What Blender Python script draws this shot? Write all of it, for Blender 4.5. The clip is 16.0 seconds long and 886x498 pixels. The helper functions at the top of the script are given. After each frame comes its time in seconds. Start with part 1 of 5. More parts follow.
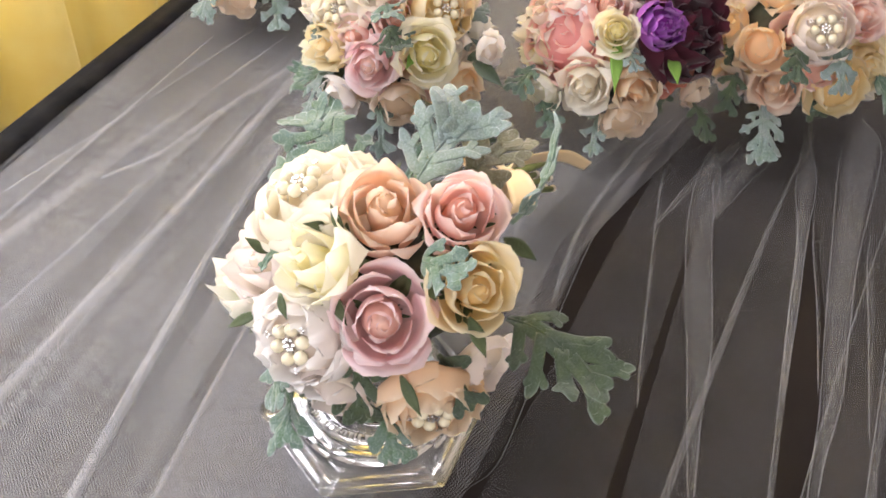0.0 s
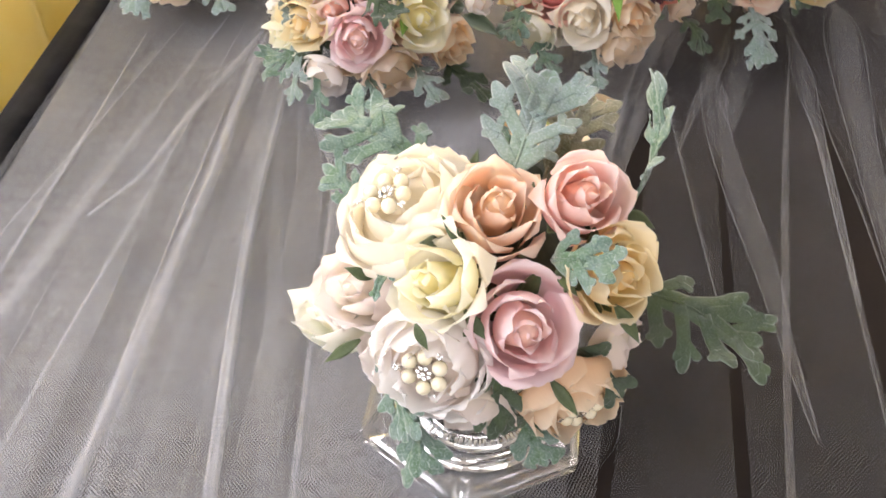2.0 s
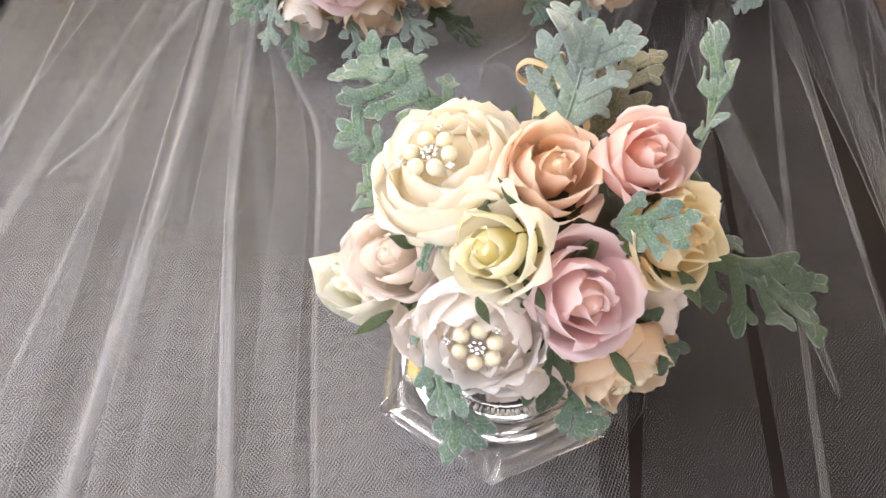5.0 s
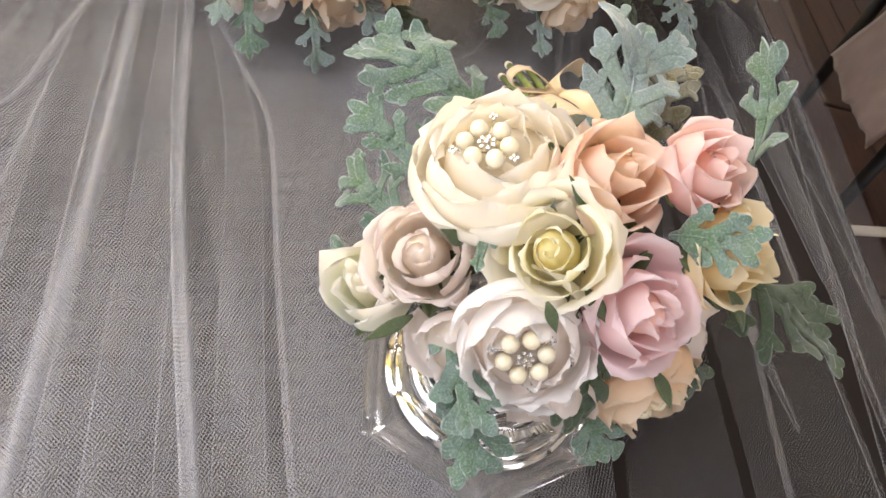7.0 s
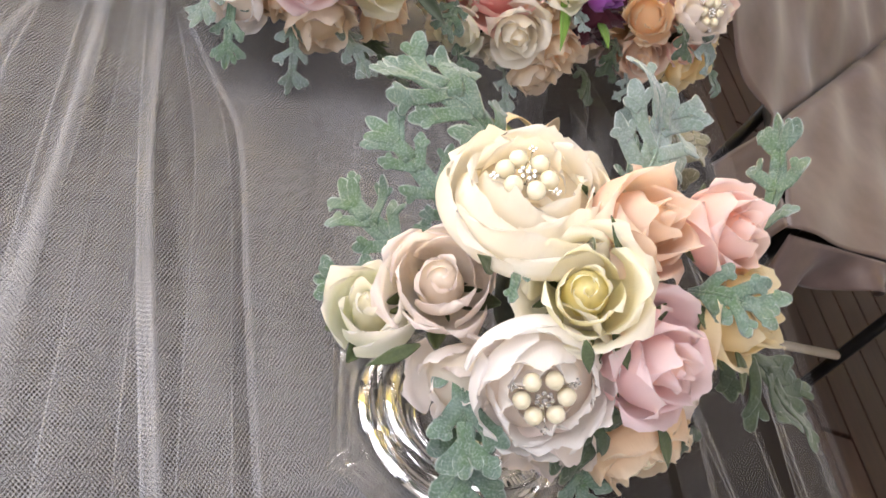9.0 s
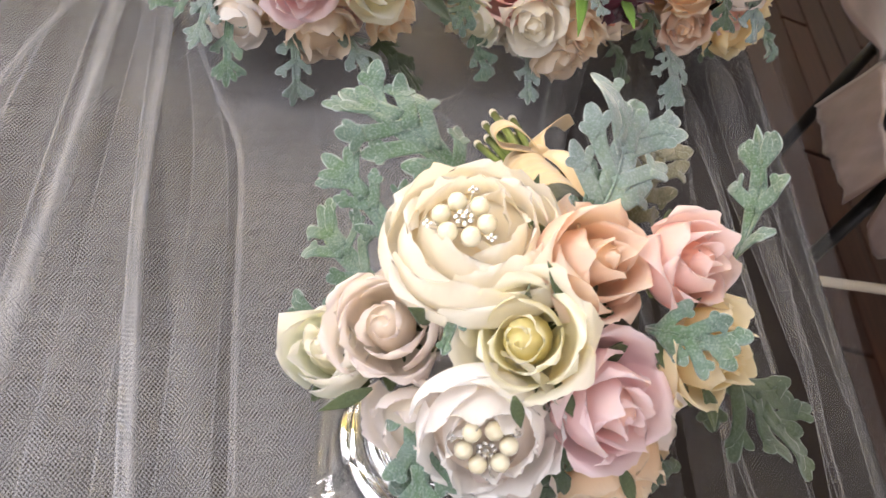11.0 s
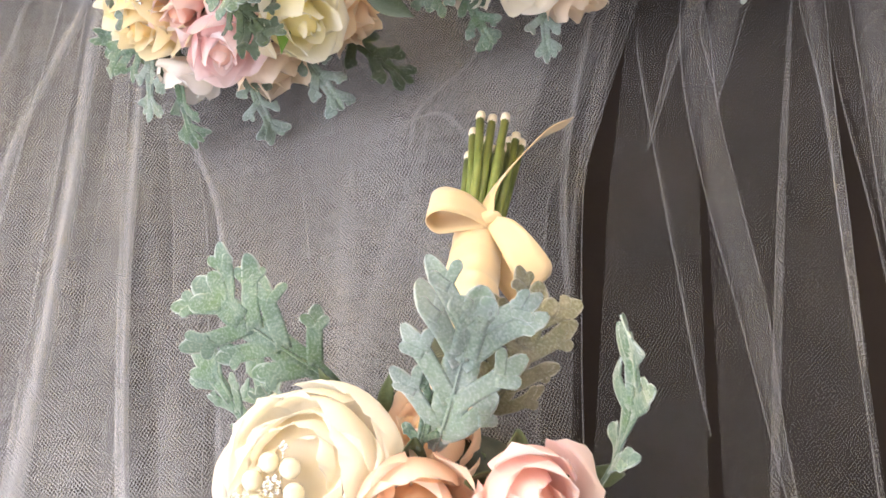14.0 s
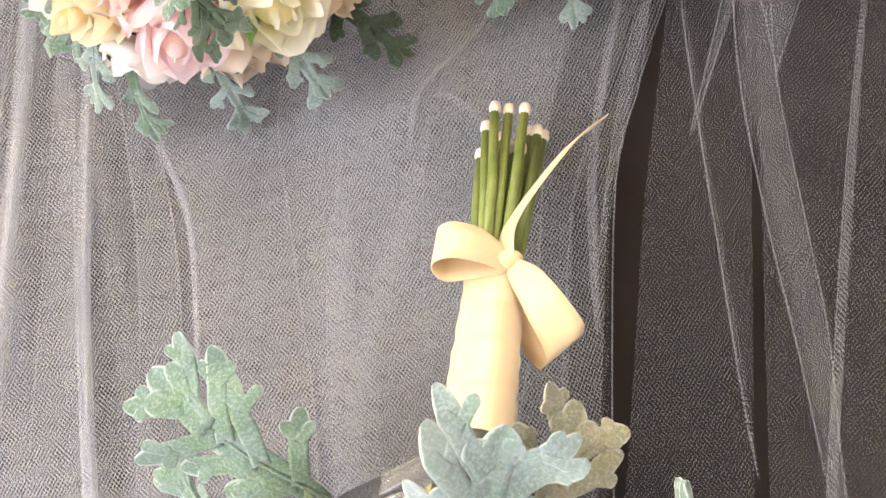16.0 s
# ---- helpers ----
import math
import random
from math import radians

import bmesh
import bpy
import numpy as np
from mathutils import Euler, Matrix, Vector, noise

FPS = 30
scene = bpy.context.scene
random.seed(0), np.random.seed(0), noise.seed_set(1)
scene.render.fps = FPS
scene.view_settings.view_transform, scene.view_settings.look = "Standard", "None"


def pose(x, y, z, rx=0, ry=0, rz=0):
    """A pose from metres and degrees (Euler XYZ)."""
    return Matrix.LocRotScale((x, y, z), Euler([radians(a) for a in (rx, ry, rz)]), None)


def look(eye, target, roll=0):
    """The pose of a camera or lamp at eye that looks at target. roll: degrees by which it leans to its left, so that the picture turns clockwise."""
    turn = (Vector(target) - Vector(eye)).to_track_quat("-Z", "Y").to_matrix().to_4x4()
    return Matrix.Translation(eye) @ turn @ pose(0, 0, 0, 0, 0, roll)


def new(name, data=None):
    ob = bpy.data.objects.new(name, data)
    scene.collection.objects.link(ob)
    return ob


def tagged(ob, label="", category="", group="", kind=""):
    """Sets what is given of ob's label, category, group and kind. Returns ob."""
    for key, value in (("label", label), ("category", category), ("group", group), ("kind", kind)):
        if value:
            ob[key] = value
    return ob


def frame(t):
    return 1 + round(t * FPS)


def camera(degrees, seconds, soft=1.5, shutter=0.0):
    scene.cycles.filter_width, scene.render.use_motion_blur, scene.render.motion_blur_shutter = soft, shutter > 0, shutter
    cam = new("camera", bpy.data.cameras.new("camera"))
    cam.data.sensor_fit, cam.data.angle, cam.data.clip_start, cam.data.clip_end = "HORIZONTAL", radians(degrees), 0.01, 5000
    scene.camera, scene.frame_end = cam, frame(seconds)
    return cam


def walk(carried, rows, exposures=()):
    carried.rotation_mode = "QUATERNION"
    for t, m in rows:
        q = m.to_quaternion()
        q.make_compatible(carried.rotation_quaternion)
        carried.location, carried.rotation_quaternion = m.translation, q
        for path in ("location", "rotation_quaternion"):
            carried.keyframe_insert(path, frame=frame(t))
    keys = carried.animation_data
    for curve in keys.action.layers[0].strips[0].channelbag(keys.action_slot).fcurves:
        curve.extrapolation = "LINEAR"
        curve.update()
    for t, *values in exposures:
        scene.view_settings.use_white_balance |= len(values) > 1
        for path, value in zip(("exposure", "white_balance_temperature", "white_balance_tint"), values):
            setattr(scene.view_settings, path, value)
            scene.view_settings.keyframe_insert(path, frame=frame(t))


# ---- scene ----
cam = camera(49.9, 16.0, soft=1.6, shutter=0.4)
METRES, EYE, TILT, LEAN, TURN = 1.2, 1.25, -43.9, -2.4, 0.0
ROWS = [
    (0.0, 0.0, 0.0, 0.0, 0.0, 0.0, -0.0),
    (0.5, -0.038, 0.0048, 0.0103, -2.89, -1.91, 2.92),
    (1.0, -0.071, 0.0163, 0.0233, -4.53, -2.53, 5.63),
    (1.5, -0.0893, 0.0319, 0.0394, -6.61, -3.84, 8.26),
    (2.0, -0.1067, 0.0431, 0.0468, -8.66, -5.83, 11.07),
    (2.5, -0.0986, 0.0435, 0.051, -9.33, -7.83, 14.35),
    (3.0, -0.0722, 0.0407, 0.0476, -7.83, -9.4, 14.17),
    (3.5, -0.079, 0.0388, 0.0515, -6.12, -9.94, 13.54),
    (6.0, -0.2249, 0.1296, 0.0691, -23.48, -10.84, 8.28),
    (6.5, -0.2425, 0.143, 0.064, -25.29, -10.28, 6.28),
    (7.0, -0.2497, 0.1582, 0.0595, -27.93, -10.3, 4.42),
    (7.5, -0.2631, 0.1699, 0.0579, -30.27, -9.36, 2.82),
    (8.0, -0.2792, 0.1824, 0.0522, -32.23, -8.47, 0.41),
    (8.5, -0.2901, 0.1969, 0.0458, -34.32, -7.35, -1.39),
    (9.0, -0.3019, 0.2053, 0.0402, -36.55, -5.88, -3.56),
    (9.5, -0.3096, 0.2019, 0.0345, -37.86, -4.67, -4.84),
    (12.0, -0.1336, 0.144, 0.1305, -19.27, -15.89, 5.43),
    (12.5, -0.0771, 0.1266, 0.1491, -15.25, -18.7, 7.98),
    (13.0, -0.0394, 0.1347, 0.1788, -12.17, -21.95, 10.55),
    (13.5, -0.0217, 0.1737, 0.2097, -11.81, -25.03, 13.3),
    (14.0, -0.0136, 0.2072, 0.2333, -12.3, -28.65, 14.64),
    (14.5, -0.0104, 0.2322, 0.2463, -11.94, -30.99, 14.66),
    (15.0, -0.0014, 0.258, 0.2603, -12.34, -33.25, 14.72),
    (15.5, 0.0026, 0.2797, 0.2595, -12.7, -34.95, 14.61),
    (16.0, 0.0141, 0.307, 0.2612, -12.51, -38.22, 15.37),
]
walk(cam, [(t, pose(0, 0, EYE, TILT, LEAN, TURN) @ pose(METRES * x, METRES * y, METRES * z, 90 + pitch, roll, yaw)) for t, x, y, z, yaw, pitch, roll in ROWS],
     exposures=[(0.0, -0.24), (3.5, -0.22), (5.8, -0.44), (7.0, -0.52), (9.5, -0.51), (12.0, -0.46), (13.0, -0.28), (14.0, -0.04), (14.8, 0.04), (16.0, 0.24)])

# ---------------------------------------------------------------- room frame
# The table and the room stand turned by 22.5 degrees: a runs across the table, b along it.
TURNED = radians(22.5)
AX, BX = Vector((math.cos(TURNED), -math.sin(TURNED), 0)), Vector((math.sin(TURNED), math.cos(TURNED), 0))
ROOM = Matrix.Rotation(-TURNED, 4, "Z")
TOP = 0.712          # the table's cloth
EDGE_L, EDGE_R = -0.600, 0.165
WALL_L, WALL_R, WALL_N, WALL_F = -1.12, 3.2, -2.4, 3.4
CEIL = 2.7


def place(a, b, z):
    return AX * a + BX * b + Vector((0, 0, z))


# ---------------------------------------------------------------- light
world = bpy.data.worlds.new("sky")
scene.world = world
world.use_nodes = True
wn = world.node_tree
sky = wn.nodes.new("ShaderNodeTexSky")
sky.sky_type, sky.sun_disc = "NISHITA", False
sky.sun_elevation, sky.sun_rotation = radians(40), radians(-80)
wn.links.new(sky.outputs[0], wn.nodes["Background"].inputs[0])
wn.nodes["Background"].inputs[1].default_value = 0.12


def area_light(name, centre, aim, sx, sy, watts, colour):
    data = bpy.data.lights.new(name, "AREA")
    data.shape, data.size, data.size_y, data.energy, data.color = "RECTANGLE", sx, sy, watts, colour
    ob = new(name, data)
    ob.matrix_world = look(centre, aim)
    return ob


# daylight in the two halves of the window beside the table
area_light("window_daylight", place(WALL_L + 0.03, 0.42, 1.62), place(0.3, 0.6, 1.0), 1.35, 1.5, 38, (0.95, 0.93, 1.0))
area_light("window_daylight", place(WALL_L + 0.03, 1.45, 1.58), place(0.3, 1.45, 1.5), 1.5, 1.5, 80, (1.0, 0.94, 0.92))
# unseen fill lamps at the windowless rear and far walls, added to brighten
area_light("rear_fill_light", place(0.3, WALL_N + 0.05, 1.65), place(0.0, 0.6, 0.9), 2.6, 1.6, 84, (0.955, 0.925, 0.985))
area_light("far_fill_light", place(-0.1, WALL_F - 0.05, 1.75), place(-0.1, 0.6, 0.9), 1.8, 1.5, 92, (0.96, 0.93, 1.0))


# ---------------------------------------------------------------- materials
def material(name):
    m = bpy.data.materials.new(name)
    m.use_nodes = True
    nt = m.node_tree
    return m, nt, nt.nodes["Principled BSDF"], nt.nodes["Material Output"]


def node(nt, kind, **values):
    n = nt.nodes.new(kind)
    for k, v in values.items():
        n.inputs[k.replace("_", " ")].default_value = v
    return n


def noise_tex(nt, scale, detail=3.0, coords="Object"):
    tc = nt.nodes.new("ShaderNodeTexCoord")
    n = nt.nodes.new("ShaderNodeTexNoise")
    n.inputs["Scale"].default_value, n.inputs["Detail"].default_value = scale, detail
    nt.links.new(tc.outputs[coords], n.inputs["Vector"])
    return n


def ramp(nt, src, stops):
    r = nt.nodes.new("ShaderNodeValToRGB")
    e = r.color_ramp.elements
    while len(e) < len(stops):
        e.new(0.5)
    for el, (p, c) in zip(e, stops):
        el.position, el.color = p, (*c, 1)
    nt.links.new(src, r.inputs[0])
    return r


def mix(nt, fac, a, b, mode="MIX"):
    m = nt.nodes.new("ShaderNodeMix")
    m.data_type, m.blend_type = "RGBA", mode
    for sock, val in ((0, fac), (6, a), (7, b)):
        if isinstance(val, bpy.types.NodeSocket):
            nt.links.new(val, m.inputs[sock])
        else:
            m.inputs[sock].default_value = val if sock == 0 else (*val, 1)
    return m.outputs[2]


def bump(nt, bsdf, src, strength, distance):
    b = nt.nodes.new("ShaderNodeBump")
    b.inputs["Strength"].default_value, b.inputs["Distance"].default_value = strength, distance
    nt.links.new(src, b.inputs["Height"])
    nt.links.new(b.outputs[0], bsdf.inputs["Normal"])
    return b


def plain(name, colour, colour2, scale, rough, relief=0.2, relief_scale=None, metal=0.0, sheen=0.0, depth=0.0005):
    m, nt, p, out = material(name)
    n = noise_tex(nt, scale, 5)
    r = ramp(nt, n.outputs["Fac"], [(0.3, colour), (0.7, colour2)])
    nt.links.new(r.outputs[0], p.inputs["Base Color"])
    p.inputs["Roughness"].default_value, p.inputs["Metallic"].default_value = rough, metal
    p.inputs["Sheen Weight"].default_value = sheen
    n2 = noise_tex(nt, relief_scale or scale * 6, 4)
    bump(nt, p, n2.outputs["Fac"], relief, depth)
    return m


def petal_material(name, inner, outer, rim, base=(0.55, 0.58, 0.25), glow=0.50):
    """Silk petals: the colour runs from the inner petals to the outer ones, and from each petal's base to its rim."""
    m, nt, p, out = material(name)
    uv = nt.nodes.new("ShaderNodeUVMap")
    sep = nt.nodes.new("ShaderNodeSeparateXYZ")
    nt.links.new(uv.outputs[0], sep.inputs[0])
    # the first stop is warmed to paint in light bounced between heart petals
    layer = ramp(nt, sep.outputs[0], [(0.0, tuple(a * b for a, b in zip(inner, (1.0, 0.975, 0.94)))), (0.18, inner), (0.45, tuple((i + o) / 2 for i, o in zip(inner, outer))), (1.0, outer)])
    edge = ramp(nt, sep.outputs[1], [(0.55, (0, 0, 0)), (1.0, (1, 1, 1))])
    foot = ramp(nt, sep.outputs[1], [(0.0, (1, 1, 1)), (0.35, (0, 0, 0))])
    c = mix(nt, edge.outputs[0], layer.outputs[0], rim)
    c = mix(nt, foot.outputs[0], c, base)
    blot = noise_tex(nt, 60, 4)
    soft = ramp(nt, blot.outputs["Fac"], [(0.3, (0.96, 0.95, 0.93)), (0.7, (1, 1, 1))])
    c = mix(nt, 1.0, c, soft.outputs[0], "MULTIPLY")
    info = nt.nodes.new("ShaderNodeObjectInfo")
    tone = ramp(nt, info.outputs["Random"], [(0.0, (0.96, 0.95, 0.94)), (1.0, (1, 1, 1))])
    c = mix(nt, 1.0, c, tone.outputs[0], "MULTIPLY")
    nt.links.new(c, p.inputs["Base Color"])
    p.inputs["Roughness"].default_value = 0.72
    p.inputs["Sheen Weight"].default_value = 0.25
    p.inputs["Specular IOR Level"].default_value = 0.25
    weave = noise_tex(nt, 900, 2)
    fine = bump(nt, p, weave.outputs["Fac"], 0.25, 0.0004)
    stretch = nt.nodes.new("ShaderNodeMapping")
    stretch.inputs["Scale"].default_value = (900, 3.5, 1)
    nt.links.new(uv.outputs[0], stretch.inputs[0])
    vein = nt.nodes.new("ShaderNodeTexNoise")
    vein.inputs["Scale"].default_value, vein.inputs["Detail"].default_value = 1.0, 3
    nt.links.new(stretch.outputs[0], vein.inputs["Vector"])
    crease = nt.nodes.new("ShaderNodeBump")
    crease.inputs["Strength"].default_value, crease.inputs["Distance"].default_value = 0.35, 0.0010
    nt.links.new(vein.outputs["Fac"], crease.inputs["Height"])
    nt.links.new(crease.outputs[0], fine.inputs["Normal"])
    tr = nt.nodes.new("ShaderNodeBsdfTranslucent")
    nt.links.new(c, tr.inputs[0])
    ms = nt.nodes.new("ShaderNodeMixShader")
    ms.inputs[0].default_value = glow
    nt.links.new(p.outputs[0], ms.inputs[1])
    nt.links.new(tr.outputs[0], ms.inputs[2])
    nt.links.new(ms.outputs[0], out.inputs[0])
    return m


def leaf_material(name, c1, c2, c3, fuzz=0.6, rough=0.9, heart=None):
    """A leaf with pale felt on its teeth and rims, and a greener heart where the felt is thin."""
    m, nt, p, out = material(name)
    n1, n2 = noise_tex(nt, 45, 4), noise_tex(nt, 900, 3)
    a = ramp(nt, n1.outputs["Fac"], [(0.32, c1), (0.68, c2)]).outputs[0]
    if heart:
        uv = nt.nodes.new("ShaderNodeUVMap")
        sep = nt.nodes.new("ShaderNodeSeparateXYZ")
        nt.links.new(uv.outputs[0], sep.inputs[0])
        patch = ramp(nt, noise_tex(nt, 70, 3).outputs["Fac"], [(0.38, (0, 0, 0)), (0.62, (0.75, 0.75, 0.75))])
        near = ramp(nt, sep.outputs[1], [(0.05, (1, 1, 1)), (0.95, (0.25, 0.25, 0.25))])
        a = mix(nt, mix(nt, 1.0, patch.outputs[0], near.outputs[0], "MULTIPLY"), a, heart)
        rim = ramp(nt, sep.outputs[0], [(0.35, (0, 0, 0)), (1.0, (0.85, 0.85, 0.85))])
        a = mix(nt, rim.outputs[0], a, c3)
    f = ramp(nt, n2.outputs["Fac"], [(0.45, (0, 0, 0)), (0.75, (fuzz, fuzz, fuzz))])
    c = mix(nt, f.outputs[0], a, c3)
    nt.links.new(c, p.inputs["Base Color"])
    p.inputs["Roughness"].default_value = rough
    p.inputs["Sheen Weight"].default_value = fuzz
    p.inputs["Sheen Roughness"].default_value = 0.5
    bump(nt, p, n2.outputs["Fac"], 0.5, 0.0004)
    return m


def tulle_material(name, layers=1):
    m, nt, p, out = material(name)
    nt.nodes.remove(p)
    uv = nt.nodes.new("ShaderNodeUVMap")
    warp = noise_tex(nt, 7, 0)
    add = nt.nodes.new("ShaderNodeVectorMath")
    add.operation = "MULTIPLY_ADD"
    nt.links.new(warp.outputs["Color"], add.inputs[0])
    add.inputs[1].default_value = (0.0025, 0.0025, 0)
    nt.links.new(uv.outputs[0], add.inputs[2])
    sep = nt.nodes.new("ShaderNodeSeparateXYZ")
    nt.links.new(add.outputs[0], sep.inputs[0])

    def op(kind, a, b=None):
        k = nt.nodes.new("ShaderNodeMath")
        k.operation = kind
        for i, v in enumerate((a, b)):
            if v is None:
                continue
            if isinstance(v, bpy.types.NodeSocket):
                nt.links.new(v, k.inputs[i])
            else:
                k.inputs[i].default_value = v
        return k.outputs[0]

    threads = []
    for cx, cy in ((0.80, 0.60), (-0.80, 0.60)):
        phase = op("ADD", op("MULTIPLY", sep.outputs[0], cx), op("MULTIPLY", sep.outputs[1], cy))
        wave = op("ABSOLUTE", op("SINE", op("MULTIPLY", phase, math.pi / 0.0018)))
        threads.append(op("SUBTRACT", 1.0, op("MINIMUM", op("DIVIDE", wave, 0.30 if layers in (0, 3) else 0.46), 1.0)))
    net = op("MAXIMUM", threads[0], threads[1])
    weight, veil = {0: (0.33, 0.0), 3: (0.58, 0.0), 1: (0.42, 0.012), 2: (0.23, 0.0), 4: (0.14, 0.22)}[layers]
    cover = op("ADD", op("MULTIPLY", net, weight), veil)
    cloud = noise_tex(nt, 9, 3)
    cover = op("MULTIPLY", cover, op("ADD", 0.7, op("MULTIPLY", cloud.outputs["Fac"], 0.6)))
    diff = node(nt, "ShaderNodeBsdfDiffuse", Color=(0.79, 0.79, 0.82, 1))
    tr = node(nt, "ShaderNodeBsdfTranslucent", Color=(0.8, 0.79, 0.8, 1))
    thread = nt.nodes.new("ShaderNodeMixShader")
    thread.inputs[0].default_value = 0.35
    nt.links.new(diff.outputs[0], thread.inputs[1])
    nt.links.new(tr.outputs[0], thread.inputs[2])
    clear = nt.nodes.new("ShaderNodeBsdfTransparent")
    ms = nt.nodes.new("ShaderNodeMixShader")
    nt.links.new(cover, ms.inputs[0])
    nt.links.new(clear.outputs[0], ms.inputs[1])
    nt.links.new(thread.outputs[0], ms.inputs[2])
    nt.links.new(ms.outputs[0], out.inputs[0])
    return m


def glass_material(name, rough=0.0, tint=(1, 1, 1)):
    m, nt, p, out = material(name)
    p.inputs["Base Color"].default_value = (*tint, 1)
    p.inputs["Roughness"].default_value, p.inputs["IOR"].default_value = rough, 1.5
    p.inputs["Transmission Weight"].default_value = 1.0
    return m


def satin_material(name, c1, c2, rough=0.32, through_light=0.0):
    m, nt, p, out = material(name)
    n = noise_tex(nt, 18, 3)
    r = ramp(nt, n.outputs["Fac"], [(0.3, c1), (0.7, c2)])
    nt.links.new(r.outputs[0], p.inputs["Base Color"])
    p.inputs["Roughness"].default_value = rough
    p.inputs["Sheen Weight"].default_value = 0.3
    p.inputs["Anisotropic"].default_value = 0.4
    w = noise_tex(nt, 700, 2)
    bump(nt, p, w.outputs["Fac"], 0.12, 0.0003)
    if through_light:
        tr = nt.nodes.new("ShaderNodeBsdfTranslucent")
        nt.links.new(r.outputs[0], tr.inputs[0])
        ms = nt.nodes.new("ShaderNodeMixShader")
        ms.inputs[0].default_value = through_light
        nt.links.new(p.outputs[0], ms.inputs[1])
        nt.links.new(tr.outputs[0], ms.inputs[2])
        nt.links.new(ms.outputs[0], out.inputs[0])
    return m


def plank_material(name):
    m, nt, p, out = material(name)
    tc = nt.nodes.new("ShaderNodeTexCoord")
    mp = nt.nodes.new("ShaderNodeMapping")
    mp.inputs["Scale"].default_value = (26, 2.2, 6)
    nt.links.new(tc.outputs["Object"], mp.inputs[0])
    n = nt.nodes.new("ShaderNodeTexNoise")
    n.inputs["Scale"].default_value, n.inputs["Detail"].default_value = 2.5, 6
    nt.links.new(mp.outputs[0], n.inputs["Vector"])
    r = ramp(nt, n.outputs["Fac"], [(0.3, (0.030, 0.012, 0.008)), (0.7, (0.068, 0.027, 0.015))])
    info = nt.nodes.new("ShaderNodeObjectInfo")
    tone = ramp(nt, info.outputs["Random"], [(0.0, (0.65, 0.6, 0.6)), (1.0, (1, 1, 1))])
    c = mix(nt, 1.0, r.outputs[0], tone.outputs[0], "MULTIPLY")
    nt.links.new(c, p.inputs["Base Color"])
    p.inputs["Roughness"].default_value = 0.4
    bump(nt, p, n.outputs["Fac"], 0.15, 0.001)
    return m


IVORY = petal_material("ivory_silk", (0.990, 0.931, 0.790), (0.990, 0.948, 0.853), (0.990, 0.955, 0.879), (0.985, 0.932, 0.818))
WHITE_BLUSH = petal_material("white_blush_silk", (0.980, 0.915, 0.862), (0.985, 0.965, 0.957), (0.985, 0.970, 0.967), (0.963, 0.855, 0.802))
PEACH = petal_material("peach_silk", (0.990, 0.796, 0.584), (0.964, 0.697, 0.568), (0.987, 0.838, 0.718), (0.980, 0.776, 0.590))
PEACH_PALE = petal_material("pale_peach_silk", (0.970, 0.708, 0.435), (0.970, 0.755, 0.519), (0.980, 0.862, 0.696), (0.900, 0.702, 0.436))
PINK = petal_material("pink_silk", (0.990, 0.657, 0.544), (0.984, 0.711, 0.684), (0.988, 0.838, 0.817), (0.960, 0.704, 0.624))
LILAC_PINK = petal_material("lilac_pink_silk", (0.99, 0.76, 0.68), (0.985, 0.715, 0.775), (0.99, 0.85, 0.88), (0.97, 0.76, 0.72))
BLUSH = petal_material("blush_silk", (0.985, 0.935, 0.85), (0.98, 0.90, 0.855), (0.98, 0.90, 0.875), (0.96, 0.88, 0.76))
LEMON = petal_material("lemon_silk", (0.995, 0.938, 0.512), (0.990, 0.957, 0.757), (0.990, 0.967, 0.849), (0.990, 0.931, 0.592))
GREEN_WHITE = petal_material("greenish_white_silk", (0.970, 0.967, 0.822), (0.960, 0.970, 0.863), (0.970, 0.948, 0.902), (0.888, 0.937, 0.650))
GOLD = petal_material("golden_silk", (0.99, 0.80, 0.41), (0.99, 0.85, 0.52), (0.99, 0.90, 0.67), (0.96, 0.78, 0.38))
CORAL_PINK = petal_material("coral_pink_silk", (0.97, 0.49, 0.47), (0.98, 0.61, 0.57), (0.985, 0.75, 0.70), (0.96, 0.52, 0.48))
# burgundy as it shows where lit: the highlight is in the colour
LIT_PURPLE = petal_material("lit_purple_silk", (0.348, 0.047, 0.430), (0.342, 0.064, 0.444), (0.448, 0.131, 0.570), (0.134, 0.020, 0.114), 0.200)
BURGUNDY = petal_material("burgundy_silk", (0.035, 0.003, 0.012), (0.055, 0.005, 0.016), (0.085, 0.010, 0.025), (0.020, 0.003, 0.006), 0.150)
RED_CORAL = petal_material("coral_red_silk", (0.840, 0.260, 0.170), (0.860, 0.320, 0.240), (0.890, 0.420, 0.330), (0.600, 0.180, 0.100))
BEIGE = petal_material("beige_silk", (0.960, 0.825, 0.656), (0.940, 0.802, 0.656), (0.950, 0.848, 0.732), (0.880, 0.708, 0.485))
FELT_GREEN = (0.068, 0.135, 0.046)
DUSTY = leaf_material("felted_grey_green_leaf", (0.070, 0.120, 0.086), (0.140, 0.205, 0.170), (0.40, 0.46, 0.44), 0.38, heart=FELT_GREEN)
DUSTY_PALE = leaf_material("felted_silver_leaf", (0.120, 0.170, 0.160), (0.215, 0.270, 0.260), (0.43, 0.48, 0.48), 0.46, heart=(0.14, 0.21, 0.14))
DUSTY_TAN = leaf_material("felted_tan_leaf", (0.13, 0.125, 0.075), (0.26, 0.235, 0.165), (0.42, 0.39, 0.31), 0.5, heart=(0.15, 0.16, 0.07))
DUSTY_DARK = leaf_material("felted_olive_leaf", (0.032, 0.050, 0.028), (0.066, 0.090, 0.060), (0.17, 0.21, 0.17), 0.26, heart=(0.055, 0.085, 0.028))
